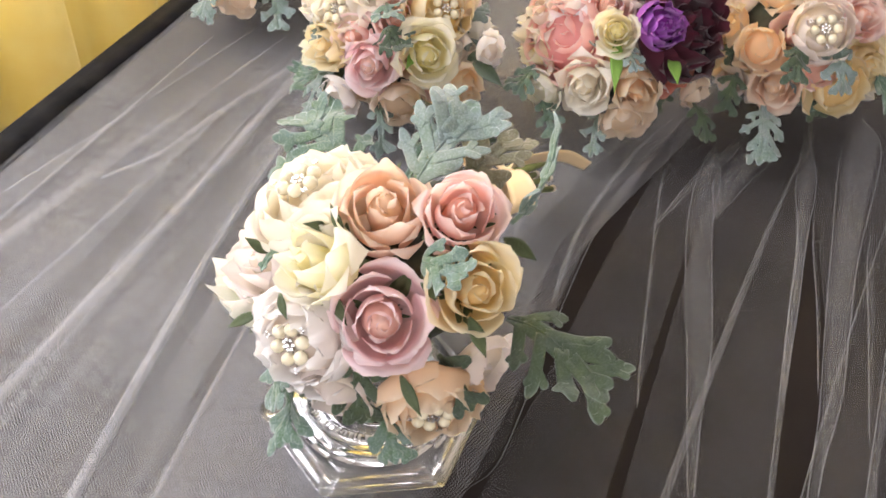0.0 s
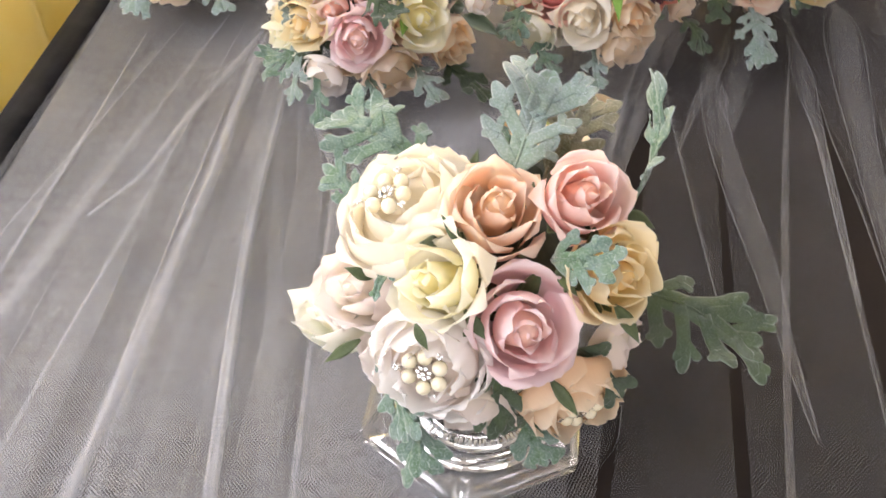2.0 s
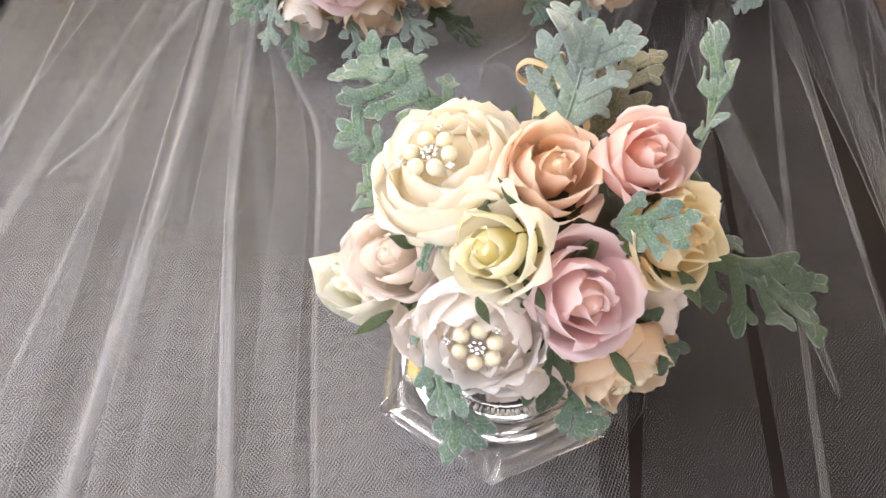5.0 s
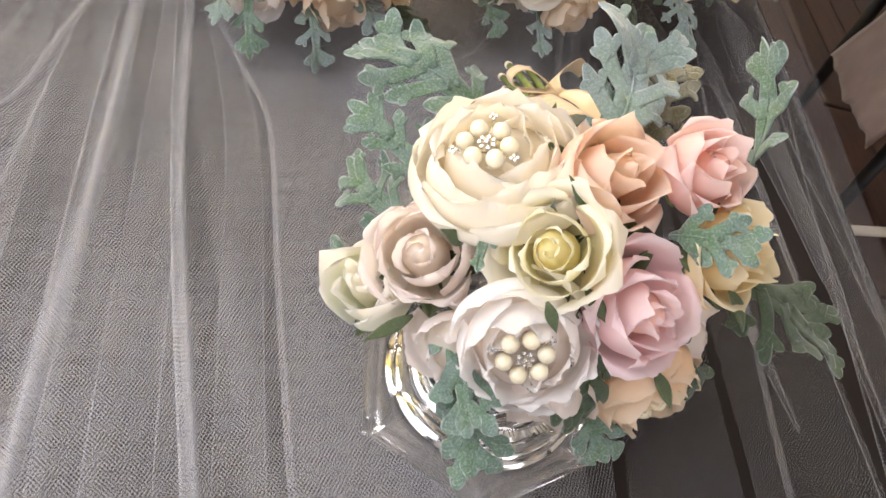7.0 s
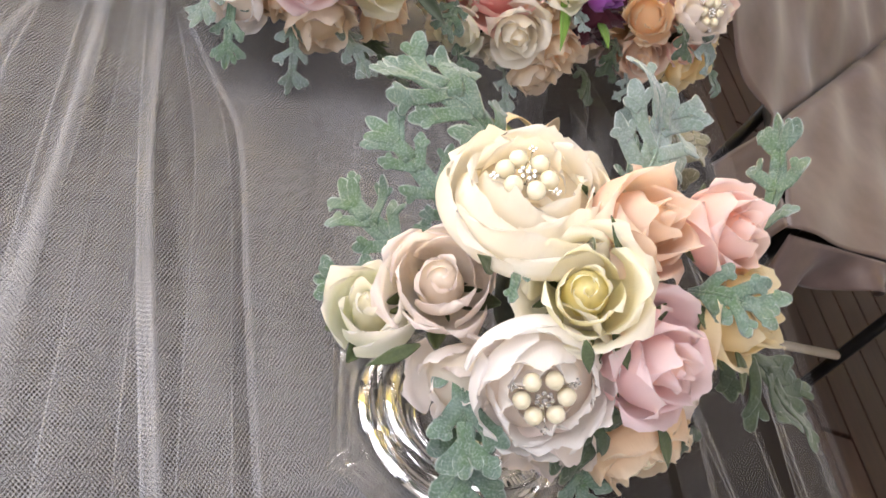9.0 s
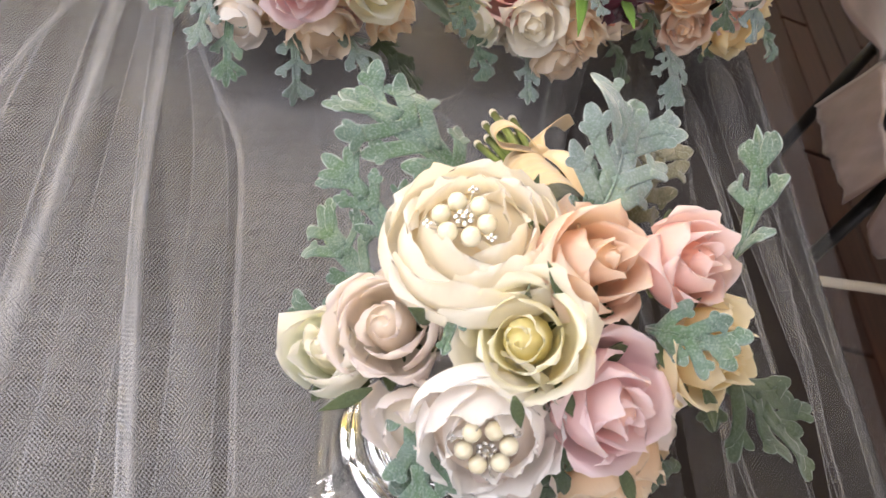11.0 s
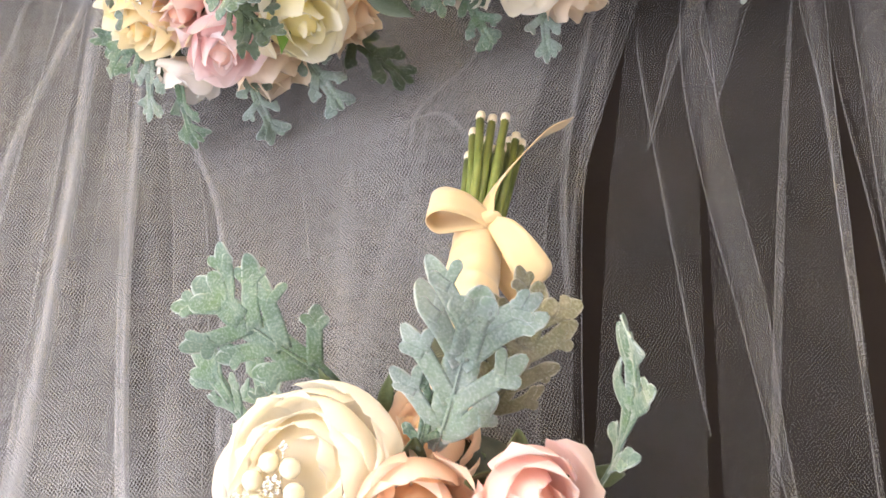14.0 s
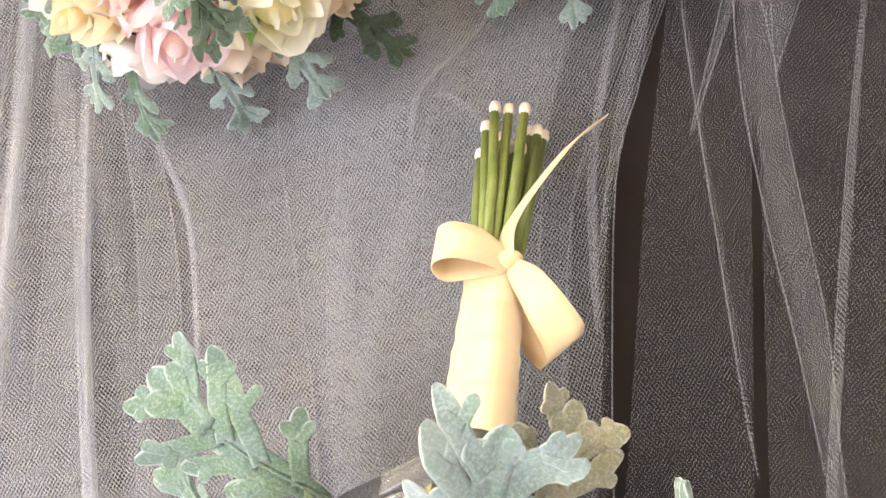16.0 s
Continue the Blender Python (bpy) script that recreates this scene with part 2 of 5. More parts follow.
SEPAL = leaf_material("green_leaf", (0.038, 0.058, 0.018), (0.085, 0.115, 0.038), (0.16, 0.19, 0.09), 0.25, 0.6)
BRIGHT_GREEN = leaf_material("bright_green_leaf", (0.12, 0.26, 0.03), (0.22, 0.38, 0.06), (0.35, 0.48, 0.15), 0.2, 0.55)
STEM = plain("green_stem", (0.14, 0.19, 0.04), (0.26, 0.30, 0.09), 60, 0.5, 0.2)
TWINE = plain("dark_green_tape", (0.03, 0.035, 0.02), (0.07, 0.075, 0.045), 120, 0.6, 0.5)
BULB = plain("cream_plastic", (0.84, 0.76, 0.62), (0.88, 0.82, 0.70), 80, 0.35, 0.1)
RIBBON = satin_material("cream_satin", (0.72, 0.53, 0.30), (0.77, 0.59, 0.35), 0.36)
MAUVE = satin_material("mauve_satin", (0.120, 0.082, 0.074), (0.180, 0.126, 0.116), 0.40)
YELLOW = satin_material("yellow_satin", (0.90, 0.79, 0.40), (0.94, 0.86, 0.52), 0.45, 0.5)
TULLE = tulle_material("white_tulle")
TULLE_NET = tulle_material("open_white_tulle", 3)
TULLE_FINE = tulle_material("fine_white_tulle", 0)
TULLE_BAND = tulle_material("white_tulle_band", 2)
TULLE_EDGE = tulle_material("white_tulle_folded_over", 4)
GLASS = glass_material("cut_crystal")
PEARL = plain("cream_pearl", (0.74, 0.66, 0.46), (0.82, 0.75, 0.57), 90, 0.16, 0.03)
PEARL.node_tree.nodes["Principled BSDF"].inputs["Coat Weight"].default_value = 0.6
CRYSTAL = plain("rhinestone", (0.75, 0.75, 0.76), (0.98, 0.98, 0.98), 2500, 0.06, 0.1, metal=1.0)
SILVER = plain("silver_setting", (0.6, 0.58, 0.52), (0.8, 0.78, 0.72), 300, 0.2, 0.1, metal=1.0)
MIRROR = plain("silvered_glass", (0.78, 0.78, 0.79), (0.88, 0.88, 0.89), 30, 0.14, 0.1, metal=1.0)
ETCH = plain("frosted_lettering", (0.62, 0.60, 0.58), (0.75, 0.73, 0.70), 200, 0.6)
CLOTH = plain("grey_brown_tablecloth", (0.014, 0.0102, 0.0085), (0.024, 0.0176, 0.0148), 7, 0.9, 0.5, 1400, sheen=0.04)
CLOTH.node_tree.nodes["Principled BSDF"].inputs["Specular IOR Level"].default_value = 0.08
BLACK = plain("black_binding", (0.008, 0.008, 0.009), (0.02, 0.019, 0.02), 40, 0.8, 0.4, 900)
BLACK.node_tree.nodes["Principled BSDF"].inputs["Specular IOR Level"].default_value = 0.05
WALL = plain("cream_wall_paint", (0.74, 0.70, 0.64), (0.79, 0.75, 0.69), 3, 0.9, 0.2, 60)
WHITE_PAINT = plain("white_paint", (0.76, 0.75, 0.72), (0.82, 0.81, 0.78), 4, 0.6, 0.2, 80)
IRON = plain("black_iron", (0.010, 0.010, 0.011), (0.022, 0.021, 0.02), 30, 0.45, 0.3, metal=0.4)
CREAM_WOOD = plain("cream_painted_wood", (0.55, 0.48, 0.38), (0.65, 0.58, 0.48), 20, 0.5, 0.3)
WOOD = plank_material("dark_red_brown_planks")
PANE = glass_material("window_glass")


# ---------------------------------------------------------------- mesh helpers
def mesh_of(name, verts, faces, mat, uvs=None, smooth=True):
    me = bpy.data.meshes.new(name)
    me.from_pydata([tuple(v) for v in verts], [], faces)
    if uvs is not None:
        layer = me.uv_layers.new(name="UVMap")
        idx = np.zeros(len(me.loops), dtype=np.int32)
        me.loops.foreach_get("vertex_index", idx)
        layer.data.foreach_set("uv", np.asarray(uvs, dtype=np.float32)[idx].ravel())
    me.polygons.foreach_set("use_smooth", [smooth] * len(me.polygons))
    me.materials.append(mat)
    me.update()
    return me


def sheet(P, thick, uv=None):
    """A curved sheet of the grid P (rows, columns, 3) with that thickness: vertices, faces, uvs."""
    nv, nu = P.shape[:2]
    du, dv = np.gradient(P, axis=1), np.gradient(P, axis=0)
    nrm = np.cross(du, dv)
    nrm /= np.linalg.norm(nrm, axis=2, keepdims=True) + 1e-12
    if uv is None:
        uv = np.stack(np.meshgrid(np.linspace(0, 1, nu), np.linspace(0, 1, nv)), axis=2)
    quad = lambda i, j: (i * nu + j, i * nu + j + 1, (i + 1) * nu + j + 1, (i + 1) * nu + j)
    faces = [quad(i, j) for i in range(nv - 1) for j in range(nu - 1)]
    if not thick:
        return P.reshape(-1, 3), faces, uv.reshape(-1, 2)
    top, low = P + nrm * thick / 2, P - nrm * thick / 2
    k = nu * nv
    faces += [tuple(k + q for q in reversed(f)) for f in list(faces)]
    ring = [j for j in range(nu)] + [i * nu + nu - 1 for i in range(1, nv)] + [(nv - 1) * nu + j for j in range(nu - 2, -1, -1)] + [i * nu for i in range(nv - 2, 0, -1)]
    for a, b in zip(ring, ring[1:] + ring[:1]):
        faces.append((b, a, a + k, b + k))
    return np.concatenate([top.reshape(-1, 3), low.reshape(-1, 3)]), faces, np.concatenate([uv.reshape(-1, 2)] * 2)


def joined(pieces):
    vs, fs, us, at = [], [], [], 0
    for v, f, u in pieces:
        vs.append(v), us.append(u)
        fs += [tuple(i + at for i in q) for q in f]
        at += len(v)
    return np.concatenate(vs), fs, np.concatenate(us)


def tube(points, radii, sides=10, cap=True):
    """A round bar along points, with a radius at each."""
    P = np.array([tuple(p) for p in points], dtype=float)
    T = np.gradient(P, axis=0)
    T /= np.linalg.norm(T, axis=1, keepdims=True) + 1e-12
    ref = np.array((0.13, 0.21, 0.97)) if abs(T[0][2]) < 0.9 else np.array((0.97, 0.2, 0.1))
    N = np.cross(T, ref)
    N /= np.linalg.norm(N, axis=1, keepdims=True)
    B = np.cross(T, N)
    a = np.linspace(0, 2 * np.pi, sides, endpoint=False)
    r = np.broadcast_to(np.asarray(radii, dtype=float), (len(P),))
    V = P[:, None] + r[:, None, None] * (np.cos(a)[None, :, None] * N[:, None] + np.sin(a)[None, :, None] * B[:, None])
    faces = [(i * sides + j, i * sides + (j + 1) % sides, (i + 1) * sides + (j + 1) % sides, (i + 1) * sides + j) for i in range(len(P) - 1) for j in range(sides)]
    if cap:
        faces += [tuple(range(sides - 1, -1, -1)), tuple((len(P) - 1) * sides + j for j in range(sides))]
    v = V.reshape(-1, 3)
    return v, faces, np.zeros((len(v), 2))


def ball(centre, r, n=12, stretch=(1, 1, 1)):
    rows = n // 2 + 1
    th = np.linspace(0.001, np.pi - 0.001, rows)
    ph = np.linspace(0, 2 * np.pi, n, endpoint=False)
    V = np.stack([np.outer(np.sin(th), np.cos(ph)), np.outer(np.sin(th), np.sin(ph)), np.outer(np.cos(th), np.ones(n))], axis=2) * r * np.array(stretch) + np.array(tuple(centre))
    faces = [(i * n + j, (i + 1) * n + j, (i + 1) * n + (j + 1) % n, i * n + (j + 1) % n) for i in range(rows - 1) for j in range(n)]
    v = V.reshape(-1, 3)
    return v, faces, np.zeros((len(v), 2))


def block(x0, x1, y0, y1, z0, z1, chamfer=0.0):
    bm = bmesh.new()
    bmesh.ops.create_cube(bm, size=1)
    for v in bm.verts:
        v.co = Vector(((x0 + x1) / 2 + v.co.x * (x1 - x0), (y0 + y1) / 2 + v.co.y * (y1 - y0), (z0 + z1) / 2 + v.co.z * (z1 - z0)))
    if chamfer:
        bmesh.ops.bevel(bm, geom=bm.edges[:], offset=chamfer, segments=2, affect="EDGES")
    vs = np.array([v.co[:] for v in bm.verts])
    bm.verts.index_update()
    fs = [tuple(v.index for v in f.verts) for f in bm.faces]
    bm.free()
    return vs, fs, np.zeros((len(vs), 2))


def part(name, piece, mat, parent=None, label="", m=None, smooth=True):
    v, f, u = piece
    ob = new(name, mesh_of(name, v, f, mat, u, smooth))
    if parent is not None:
        ob.parent = parent
    if m is not None:
        ob.matrix_basis = m
    return tagged(ob, label)


def thing(name, label, category, group="", m=None):
    ob = new(name)
    ob.empty_display_size = 0.05
    if m is not None:
        ob.matrix_basis = m
    return tagged(ob, label, category, group)


def structure(name, piece, mat, label, m=ROOM, smooth=False, category=""):
    return tagged(part(name, piece, mat, None, "", m, smooth), label, category, "", "structure")


def frame_on(point, normal, spin=0.0):
    """A pose at point whose z axis looks along normal."""
    n = Vector(normal).normalized()
    return Matrix.Translation(point) @ n.to_track_quat("Z", "Y").to_matrix().to_4x4() @ Matrix.Rotation(spin, 4, "Z")


def frame_along(base, tip, normal):
    """A pose at base whose y axis runs to tip and whose z axis is as near to normal as it can be."""
    y = (Vector(tip) - Vector(base)).normalized()
    x = y.cross(Vector(normal)).normalized()
    z = x.cross(y)
    m = Matrix((x, y, z)).transposed().to_4x4()
    m.translation = base
    return m


# ---------------------------------------------------------------- flowers
def silk_petal(R, H, belly, rim, top, lip, theta, half, point, rng, wave, nu, nv, tuck=0.05):
    """One silk petal: it swells from the base to its belly, closes or opens to its rim, and its shoulders fold back beside the tip."""
    u = np.linspace(-1, 1, nu)[None, :]
    v = np.linspace(0, 1, nv)[:, None]
    end = np.clip((v - 0.70) / 0.30, 0, 1)
    w = (0.38 + 0.62 * np.sin(np.minimum(v / 0.5, 1) * np.pi / 2)) * np.sqrt(np.clip(1 - end ** 2.6 * (0.62 + 0.25 * point), 0, 1))
    ph = rng.uniform(0, 6.28, 6)
    up = np.sin(np.minimum(v / 0.5, 1) * np.pi / 2) ** 0.75
    back = np.clip((v - 0.42) / 0.58, 0, 1) ** 1.35
    tail = np.clip((v - 0.80) / 0.20, 0, 1)
    roll = np.clip(0.35 + 0.95 * np.abs(u) ** 1.7 + rng.uniform(-0.35, 0.35) * u, 0, 2)
    crease = 0.030 * R * v * np.sin(u * 3.1 + ph[3]) + 0.018 * R * v ** 2 * np.sin(u * 6.3 + v * 2 + ph[4])
    frill = wave * R * v ** 4 * (np.sin(u * 5.0 + ph[0]) * 0.55 + np.sin(u * 11 + ph[1]) * 0.32 + np.sin(u * 19 + ph[2]) * 0.22)
    r = R * 0.05 + (belly - R * 0.05) * up + (rim - belly) * back + R * 0.17 * lip * roll * tail ** 1.5 + R * tuck * u * v + (crease + frill) * np.minimum(1, belly / (0.4 * R))
    z = top * v ** 1.05 - H * 0.15 * lip * roll * tail ** 2 - top * 0.13 * (1 + point) * np.abs(u) ** 2.4 * v ** 1.5
    z = z + point * 0.09 * H * np.exp(-(u / 0.26) ** 2) * v ** 6 + 0.8 * frill + 0.012 * R * rng.uniform(-1, 1, nu)[None, :] * v ** 8
    r = np.maximum(r, 0.02 * R)
    phi = theta + u * half * w
    return np.stack([r * np.cos(phi), r * np.sin(phi), z + 0 * u], axis=2)


def petal_uv(s, nu, nv):
    return np.stack([s * 0.96 + 0.02 + np.repeat(np.linspace(-0.02, 0.02, nu)[None, :], nv, 0), np.repeat(np.linspace(0, 1, nv)[:, None], nu, 1)], axis=2)


def rose(parent, name, mat, top, normal, R, H, n=13, curl=1.0, seed=0, spin=0.0, label="", closed=0.0, nu=15, nv=12):
    """A silk rose: a wound heart, a cup that holds it and wide guard petals outside; top is the heart's place."""
    rng = np.random.default_rng(seed)
    core = tube([(0, 0, 0.02 * H), (0, 0, 0.30 * H), (0, 0, 0.62 * H), (0, 0, 0.80 * H), (0, 0, 0.86 * H)], [0.25 * R, 0.40 * R, 0.32 * R, 0.14 * R, 0.03 * R], 12)
    core[2][:] = (0.0, 0.6)
    ob = part(name, core, mat, parent, label, frame_on(Vector(top) - Vector(normal).normalized() * H * 0.93, normal, spin))
    heart, cup = (5, 4) if n > 11 else (4, 3)
    guard = max(4, n - heart - cup)
    for k in range(heart + cup + guard):
        if k < heart:
            q = k / (heart - 1)
            s, half, lip, point = 0.30 * q, 2.1 - 0.75 * q, 0.10 + 0.25 * q, 0.2
            belly, rim = R * (0.15 + 0.20 * q), R * (0.06 + 0.24 * q)
            zt = H * (0.93 + 0.03 * q) * rng.uniform(0.98, 1.02)
        elif k < heart + cup:
            q = (k - heart) / (cup - 1)
            s, half, lip, point = 0.42 + 0.22 * q, 1.20, (0.18 + 0.30 * q) * curl, rng.uniform(0.4, 1.1)
            belly, rim = R * (0.48 + 0.22 * q), R * (0.41 + 0.23 * q)
            belly, rim = belly * (1 + 0.20 * closed), rim * (1 + 0.22 * closed)
            zt = H * (0.97 - 0.04 * q) * rng.uniform(0.95, 1.03)
        else:
            q = (k - heart - cup) / (guard - 1)
            s, half, lip, point = 0.74 + 0.26 * q, 1.08, curl * rng.uniform(0.45, 1.15), rng.uniform(0.15, 0.75)
            belly = R * (0.76 + 0.16 * q) * (1 - 0.04 * closed)
            rim = R * (0.70 + 0.18 * q + (0.14 + 0.10 * q) * (1 - closed)) * (1 - 0.12 * closed)
            zt = H * (0.93 - (0.10 + 0.22 * q) * (1 - 0.75 * closed)) * rng.uniform(0.94, 1.05)
        P = silk_petal(R, H, belly, rim, zt, lip, k * 2.3999 + rng.uniform(-0.3, 0.3), half, point, rng, 0.010 + 0.030 * s * curl, nu, nv, 0.07 - 0.03 * s)
        P[..., 2] += H * 0.07 * s * rng.uniform(-1, 1) * np.linspace(-1, 1, nu)[None, :] * np.linspace(0, 1, nv)[:, None] ** 2
        part("petal", sheet(P, 0, petal_uv(s, nu, nv)), mat, ob)
    return ob


def sepals(ob, R, H, seed, count=5, length=1.0, mat=None):
    rng = np.random.default_rng(seed + 99)
    for k in range(count):
        th = k * 2 * math.pi / count + rng.uniform(-0.3, 0.3)
        t = np.linspace(0, 1, 6)[:, None]
        u = np.linspace(-1, 1, 5)[None, :]
        w = 0.20 * R * np.sin(np.pi * np.clip(t * 0.85 + 0.12, 0, 1)) ** 0.8
        r = 0.15 * R + 0.85 * R * length * t + 0 * u
        z = 0.02 * H + 0.30 * H * t ** 2 * rng.uniform(0.3, 1.6) + 0.15 * R * np.abs(u) * w / (0.2 * R)
        x, y = r, u * w
        P = np.stack([x * math.cos(th) - y * math.sin(th), x * math.sin(th) + y * math.cos(th), z + 0 * u], axis=2)
        part("sepal", sheet(P, 0.0005), mat or SEPAL, ob)


def brooch(ob, centre_z, R, seed, pearls=6, away=(0, 0, 0)):
    """A cluster of pearls round a rhinestone, on wire, in the flower's heart."""
    made = set(ob.children)
    for k in range(pearls):
        a = k * 2 * math.pi / pearls + 0.2
        part("pearl", ball((R * 0.70 * math.cos(a), R * 0.70 * math.sin(a), centre_z), R * (0.31 if pearls < 8 else 0.235), 14), PEARL, ob, "round cream pearl")
    stones = [ball((0, 0, centre_z + R * 0.12), R * 0.13, 6)]
    for k in range(7):
        a = k * 2 * math.pi / 7
        stones.append(ball((R * 0.24 * math.cos(a), R * 0.24 * math.sin(a), centre_z + R * 0.06), R * 0.11, 6))
    part("rhinestone", joined(stones), CRYSTAL, ob, "sparkling clear rhinestone cluster", smooth=False)
    for k in range(3):
        a = k * 2.1 + 0.7
        q = Vector((R * 1.12 * math.cos(a), R * 1.12 * math.sin(a), centre_z + R * 0.12))
        part("wire", tube([(0, 0, centre_z - R * 0.4), q * 0.6 + Vector((0, 0, centre_z * 0.3)), q], 0.0004, 5), SILVER, ob)
        part("rhinestone", joined([ball(q + Vector((R * 0.1 * math.cos(b), R * 0.1 * math.sin(b), 0)), R * 0.075, 6) for b in (0, 1.57, 3.14, 4.71)]), CRYSTAL, ob, smooth=False)
    for o in ob.children:
        if o not in made:
            o.location = away


def peony(parent, name, mat, top, normal, R, H, n=15, seed=0, spin=0.0, label="", with_brooch=True, pearl_r=0.016, ruffled=0.05, flat=0.0, nu=15, nv=11, inner=0.42, shift=(0.0, 0.0, 0.0), span=0.95):
    """A full silk bloom, domed, of many overlapping petals; its heart, with the brooch, lies at top."""
    rng = np.random.default_rng(seed)
    heart = H * 0.74
    core = joined([ball((0, 0, H * 0.28), R * 0.66, 14, (1, 1, 0.42 * H / (R * 0.66))), tube([(0, 0, -0.1 * H), (0, 0, 0.2 * H)], [0.12 * R, 0.3 * R], 8)])
    core[2][:] = (0.0, 0.5)
    ob = part(name, core, mat, parent, label, frame_on(Vector(top) - Vector(normal).normalized() * heart, normal, spin))
    for k in range(n):
        s = k / (n - 1)
        rt = R * (inner + (0.97 - inner) * s ** 0.85)
        zt = H * (0.84 + 0.20 * min(1, s * 2.4) - (0.34 + 0.14 * flat) * max(0, s - 0.40) / 0.60) * rng.uniform(0.95, 1.05)
        rim = rt * (0.74 + 0.14 * s + 0.14 * flat * s)
        lip = (0.10 + 0.38 * s) * rng.uniform(0.3, 1.2)
        P = silk_petal(R, H, rt, rim, zt, lip, k * 2.3999 + rng.uniform(-0.2, 0.2), span * rng.uniform(0.9, 1.1) - 0.16 * s, rng.uniform(0.0, 0.5), rng, 0.8 * ruffled, nu, nv)
        part("petal", sheet(P, 0, petal_uv(s, nu, nv)), mat, ob)
    if with_brooch:
        brooch(ob, heart + 0.05 * H, pearl_r, seed, 6, ob.matrix_basis.to_3x3().inverted() @ Vector(shift))
    return ob


def lobe(base, way, length, width, level, seed):
    """One blunt lobe of a felted leaf, flat, as a grid in the leaf's plane."""
    rng = np.random.default_rng(seed)
    a = np.sin(np.linspace(0, 1, 11) * math.pi / 2)[:, None]
    b = np.linspace(-1, 1, 7)[None, :]
    end = np.clip((a - 0.60) / 0.40, 0, 1)
    w = width * (0.92 + 0.22 * a) * np.sqrt(np.clip(1 - end ** 2.3 * 0.96, 0, 1))
    w = w * (1 + 0.08 * np.sin(a * 9.5 + rng.uniform(-0.6, 0.6)) * np.clip(a * 2 - 0.4, 0, 1))
    side = b * w + rng.uniform(-0.16, 0.16) * length * a ** 2
    x = base[0] + a * length * way[0] - side * way[1]
    y = base[1] + a * length * way[1] + side * way[0]
    return np.stack([x, y, 0 * x + level], axis=2), np.clip((np.abs(b) - 0.55) / 0.45, 0, 1) * np.clip(a * 2.5 - 1.1, 0, 1)


def felted_leaf(parent, base, tip, normal, width, mat, lobes=4, droop=0.0, fold=0.0, twist=0.0, seed=0, label="", name="leaf"):
    """A silver ragwort leaf: a blade along the midrib with blunt, toothed lobes on both sides, all bent as one sheet."""
    rng = np.random.default_rng(seed)
    L = (Vector(tip) - Vector(base)).length
    W = width / 2
    flat = []
    for i in range(lobes):
        t = 0.14 + 0.58 * i / max(1, lobes - 1)
        ln = W * 1.10 * (0.66 + 0.50 * math.sin(math.pi * min(1, 0.20 + 0.62 * i / max(1, lobes - 1))))
        for sgn in (-1, 1):
            ang = radians(rng.uniform(40, 60) - 14 * i / lobes)
            foot, ln2 = (0, t * L + rng.uniform(-0.03, 0.03) * L), ln * rng.uniform(0.84, 1.12)
            wd = (min(W * 0.140, 0.052 * L) if lobes > 3 else min(W * 0.19, 0.076 * L)) * rng.uniform(0.9, 1.15)
            flat.append(lobe(foot, (sgn * math.sin(ang), math.cos(ang)), ln2, wd, 0.00004 * len(flat), seed * 31 + i * 2 + (sgn > 0)))
            for side_turn, at, size in ((-0.74, 0.62, 0.30), (0.66, 0.58, 0.28)):
                a2 = ang + side_turn * rng.uniform(0.8, 1.15)
                flat.append(lobe((foot[0] + sgn * math.sin(ang) * ln2 * at, foot[1] + math.cos(ang) * ln2 * at), (sgn * math.sin(a2), math.cos(a2)), ln2 * size, wd * 0.62, 0.00004 * len(flat), seed * 31 + i * 7 + (sgn > 0) + 200))
    flat.append(lobe((0, 0.60 * L), (0.04, 1.0), 0.40 * L, W * 0.20, 0.00004 * len(flat), seed * 31 + 77))
    for sgn in (-1, 1):
        flat.append(lobe((0, 0.76 * L), (sgn * 0.55, 0.83), 0.20 * L, W * 0.15, 0.00004 * len(flat), seed * 31 + 80 + sgn))
    a = np.linspace(0, 1, 14)[:, None]
    b = np.linspace(-1, 1, 7)[None, :]
    wid = W * (0.06 + 0.19 * np.sin(np.pi * np.clip(a * 0.90 + 0.02, 0, 1)) ** 0.8)
    flat.append((np.stack([b * wid, a * L * 0.90 + 0 * b, 0 * a * b], axis=2), 0 * a * b))
    ph = rng.uniform(0, 6.28, 4)

    def bend(P):
        x, y, z = P[..., 0], P[..., 1], P[..., 2]
        q = y / L
        z = z + fold * np.abs(x) - droop * L * (q ** 2 - q) * 2.0 - 0.16 * x ** 2 / W - 0.0012 * np.exp(-(x / (0.05 * W)) ** 2)
        z = z + 0.20 * W * np.sin(x / W * 2.6 + ph[0]) * np.sin(q * 6 + ph[1]) + 0.13 * W * np.abs(x / W) * np.sin(q * 15 + x / W * 3 + ph[2])
        ang = twist * q
        return np.stack([x * np.cos(ang) - z * np.sin(ang), y, x * np.sin(ang) + z * np.cos(ang)], axis=-1)

    pieces = []
    for P, rim in flat:
        uv = np.stack([rim, np.clip(np.abs(P[..., 0]) / W, 0, 1)], axis=2)
        pieces.append(sheet(bend(P), 0.0007, uv))
    ob = part(name, joined(pieces), mat, parent, label, frame_along(base, tip, normal))
    q = np.linspace(0.0, 0.86, 9)
    part("midrib", tube(bend(np.stack([0 * q, q * L, 0 * q + 0.0012], axis=1)), np.linspace(0.0009, 0.0003, 9) * (W / 0.025) ** 0.5, 6), mat, ob)
    return ob


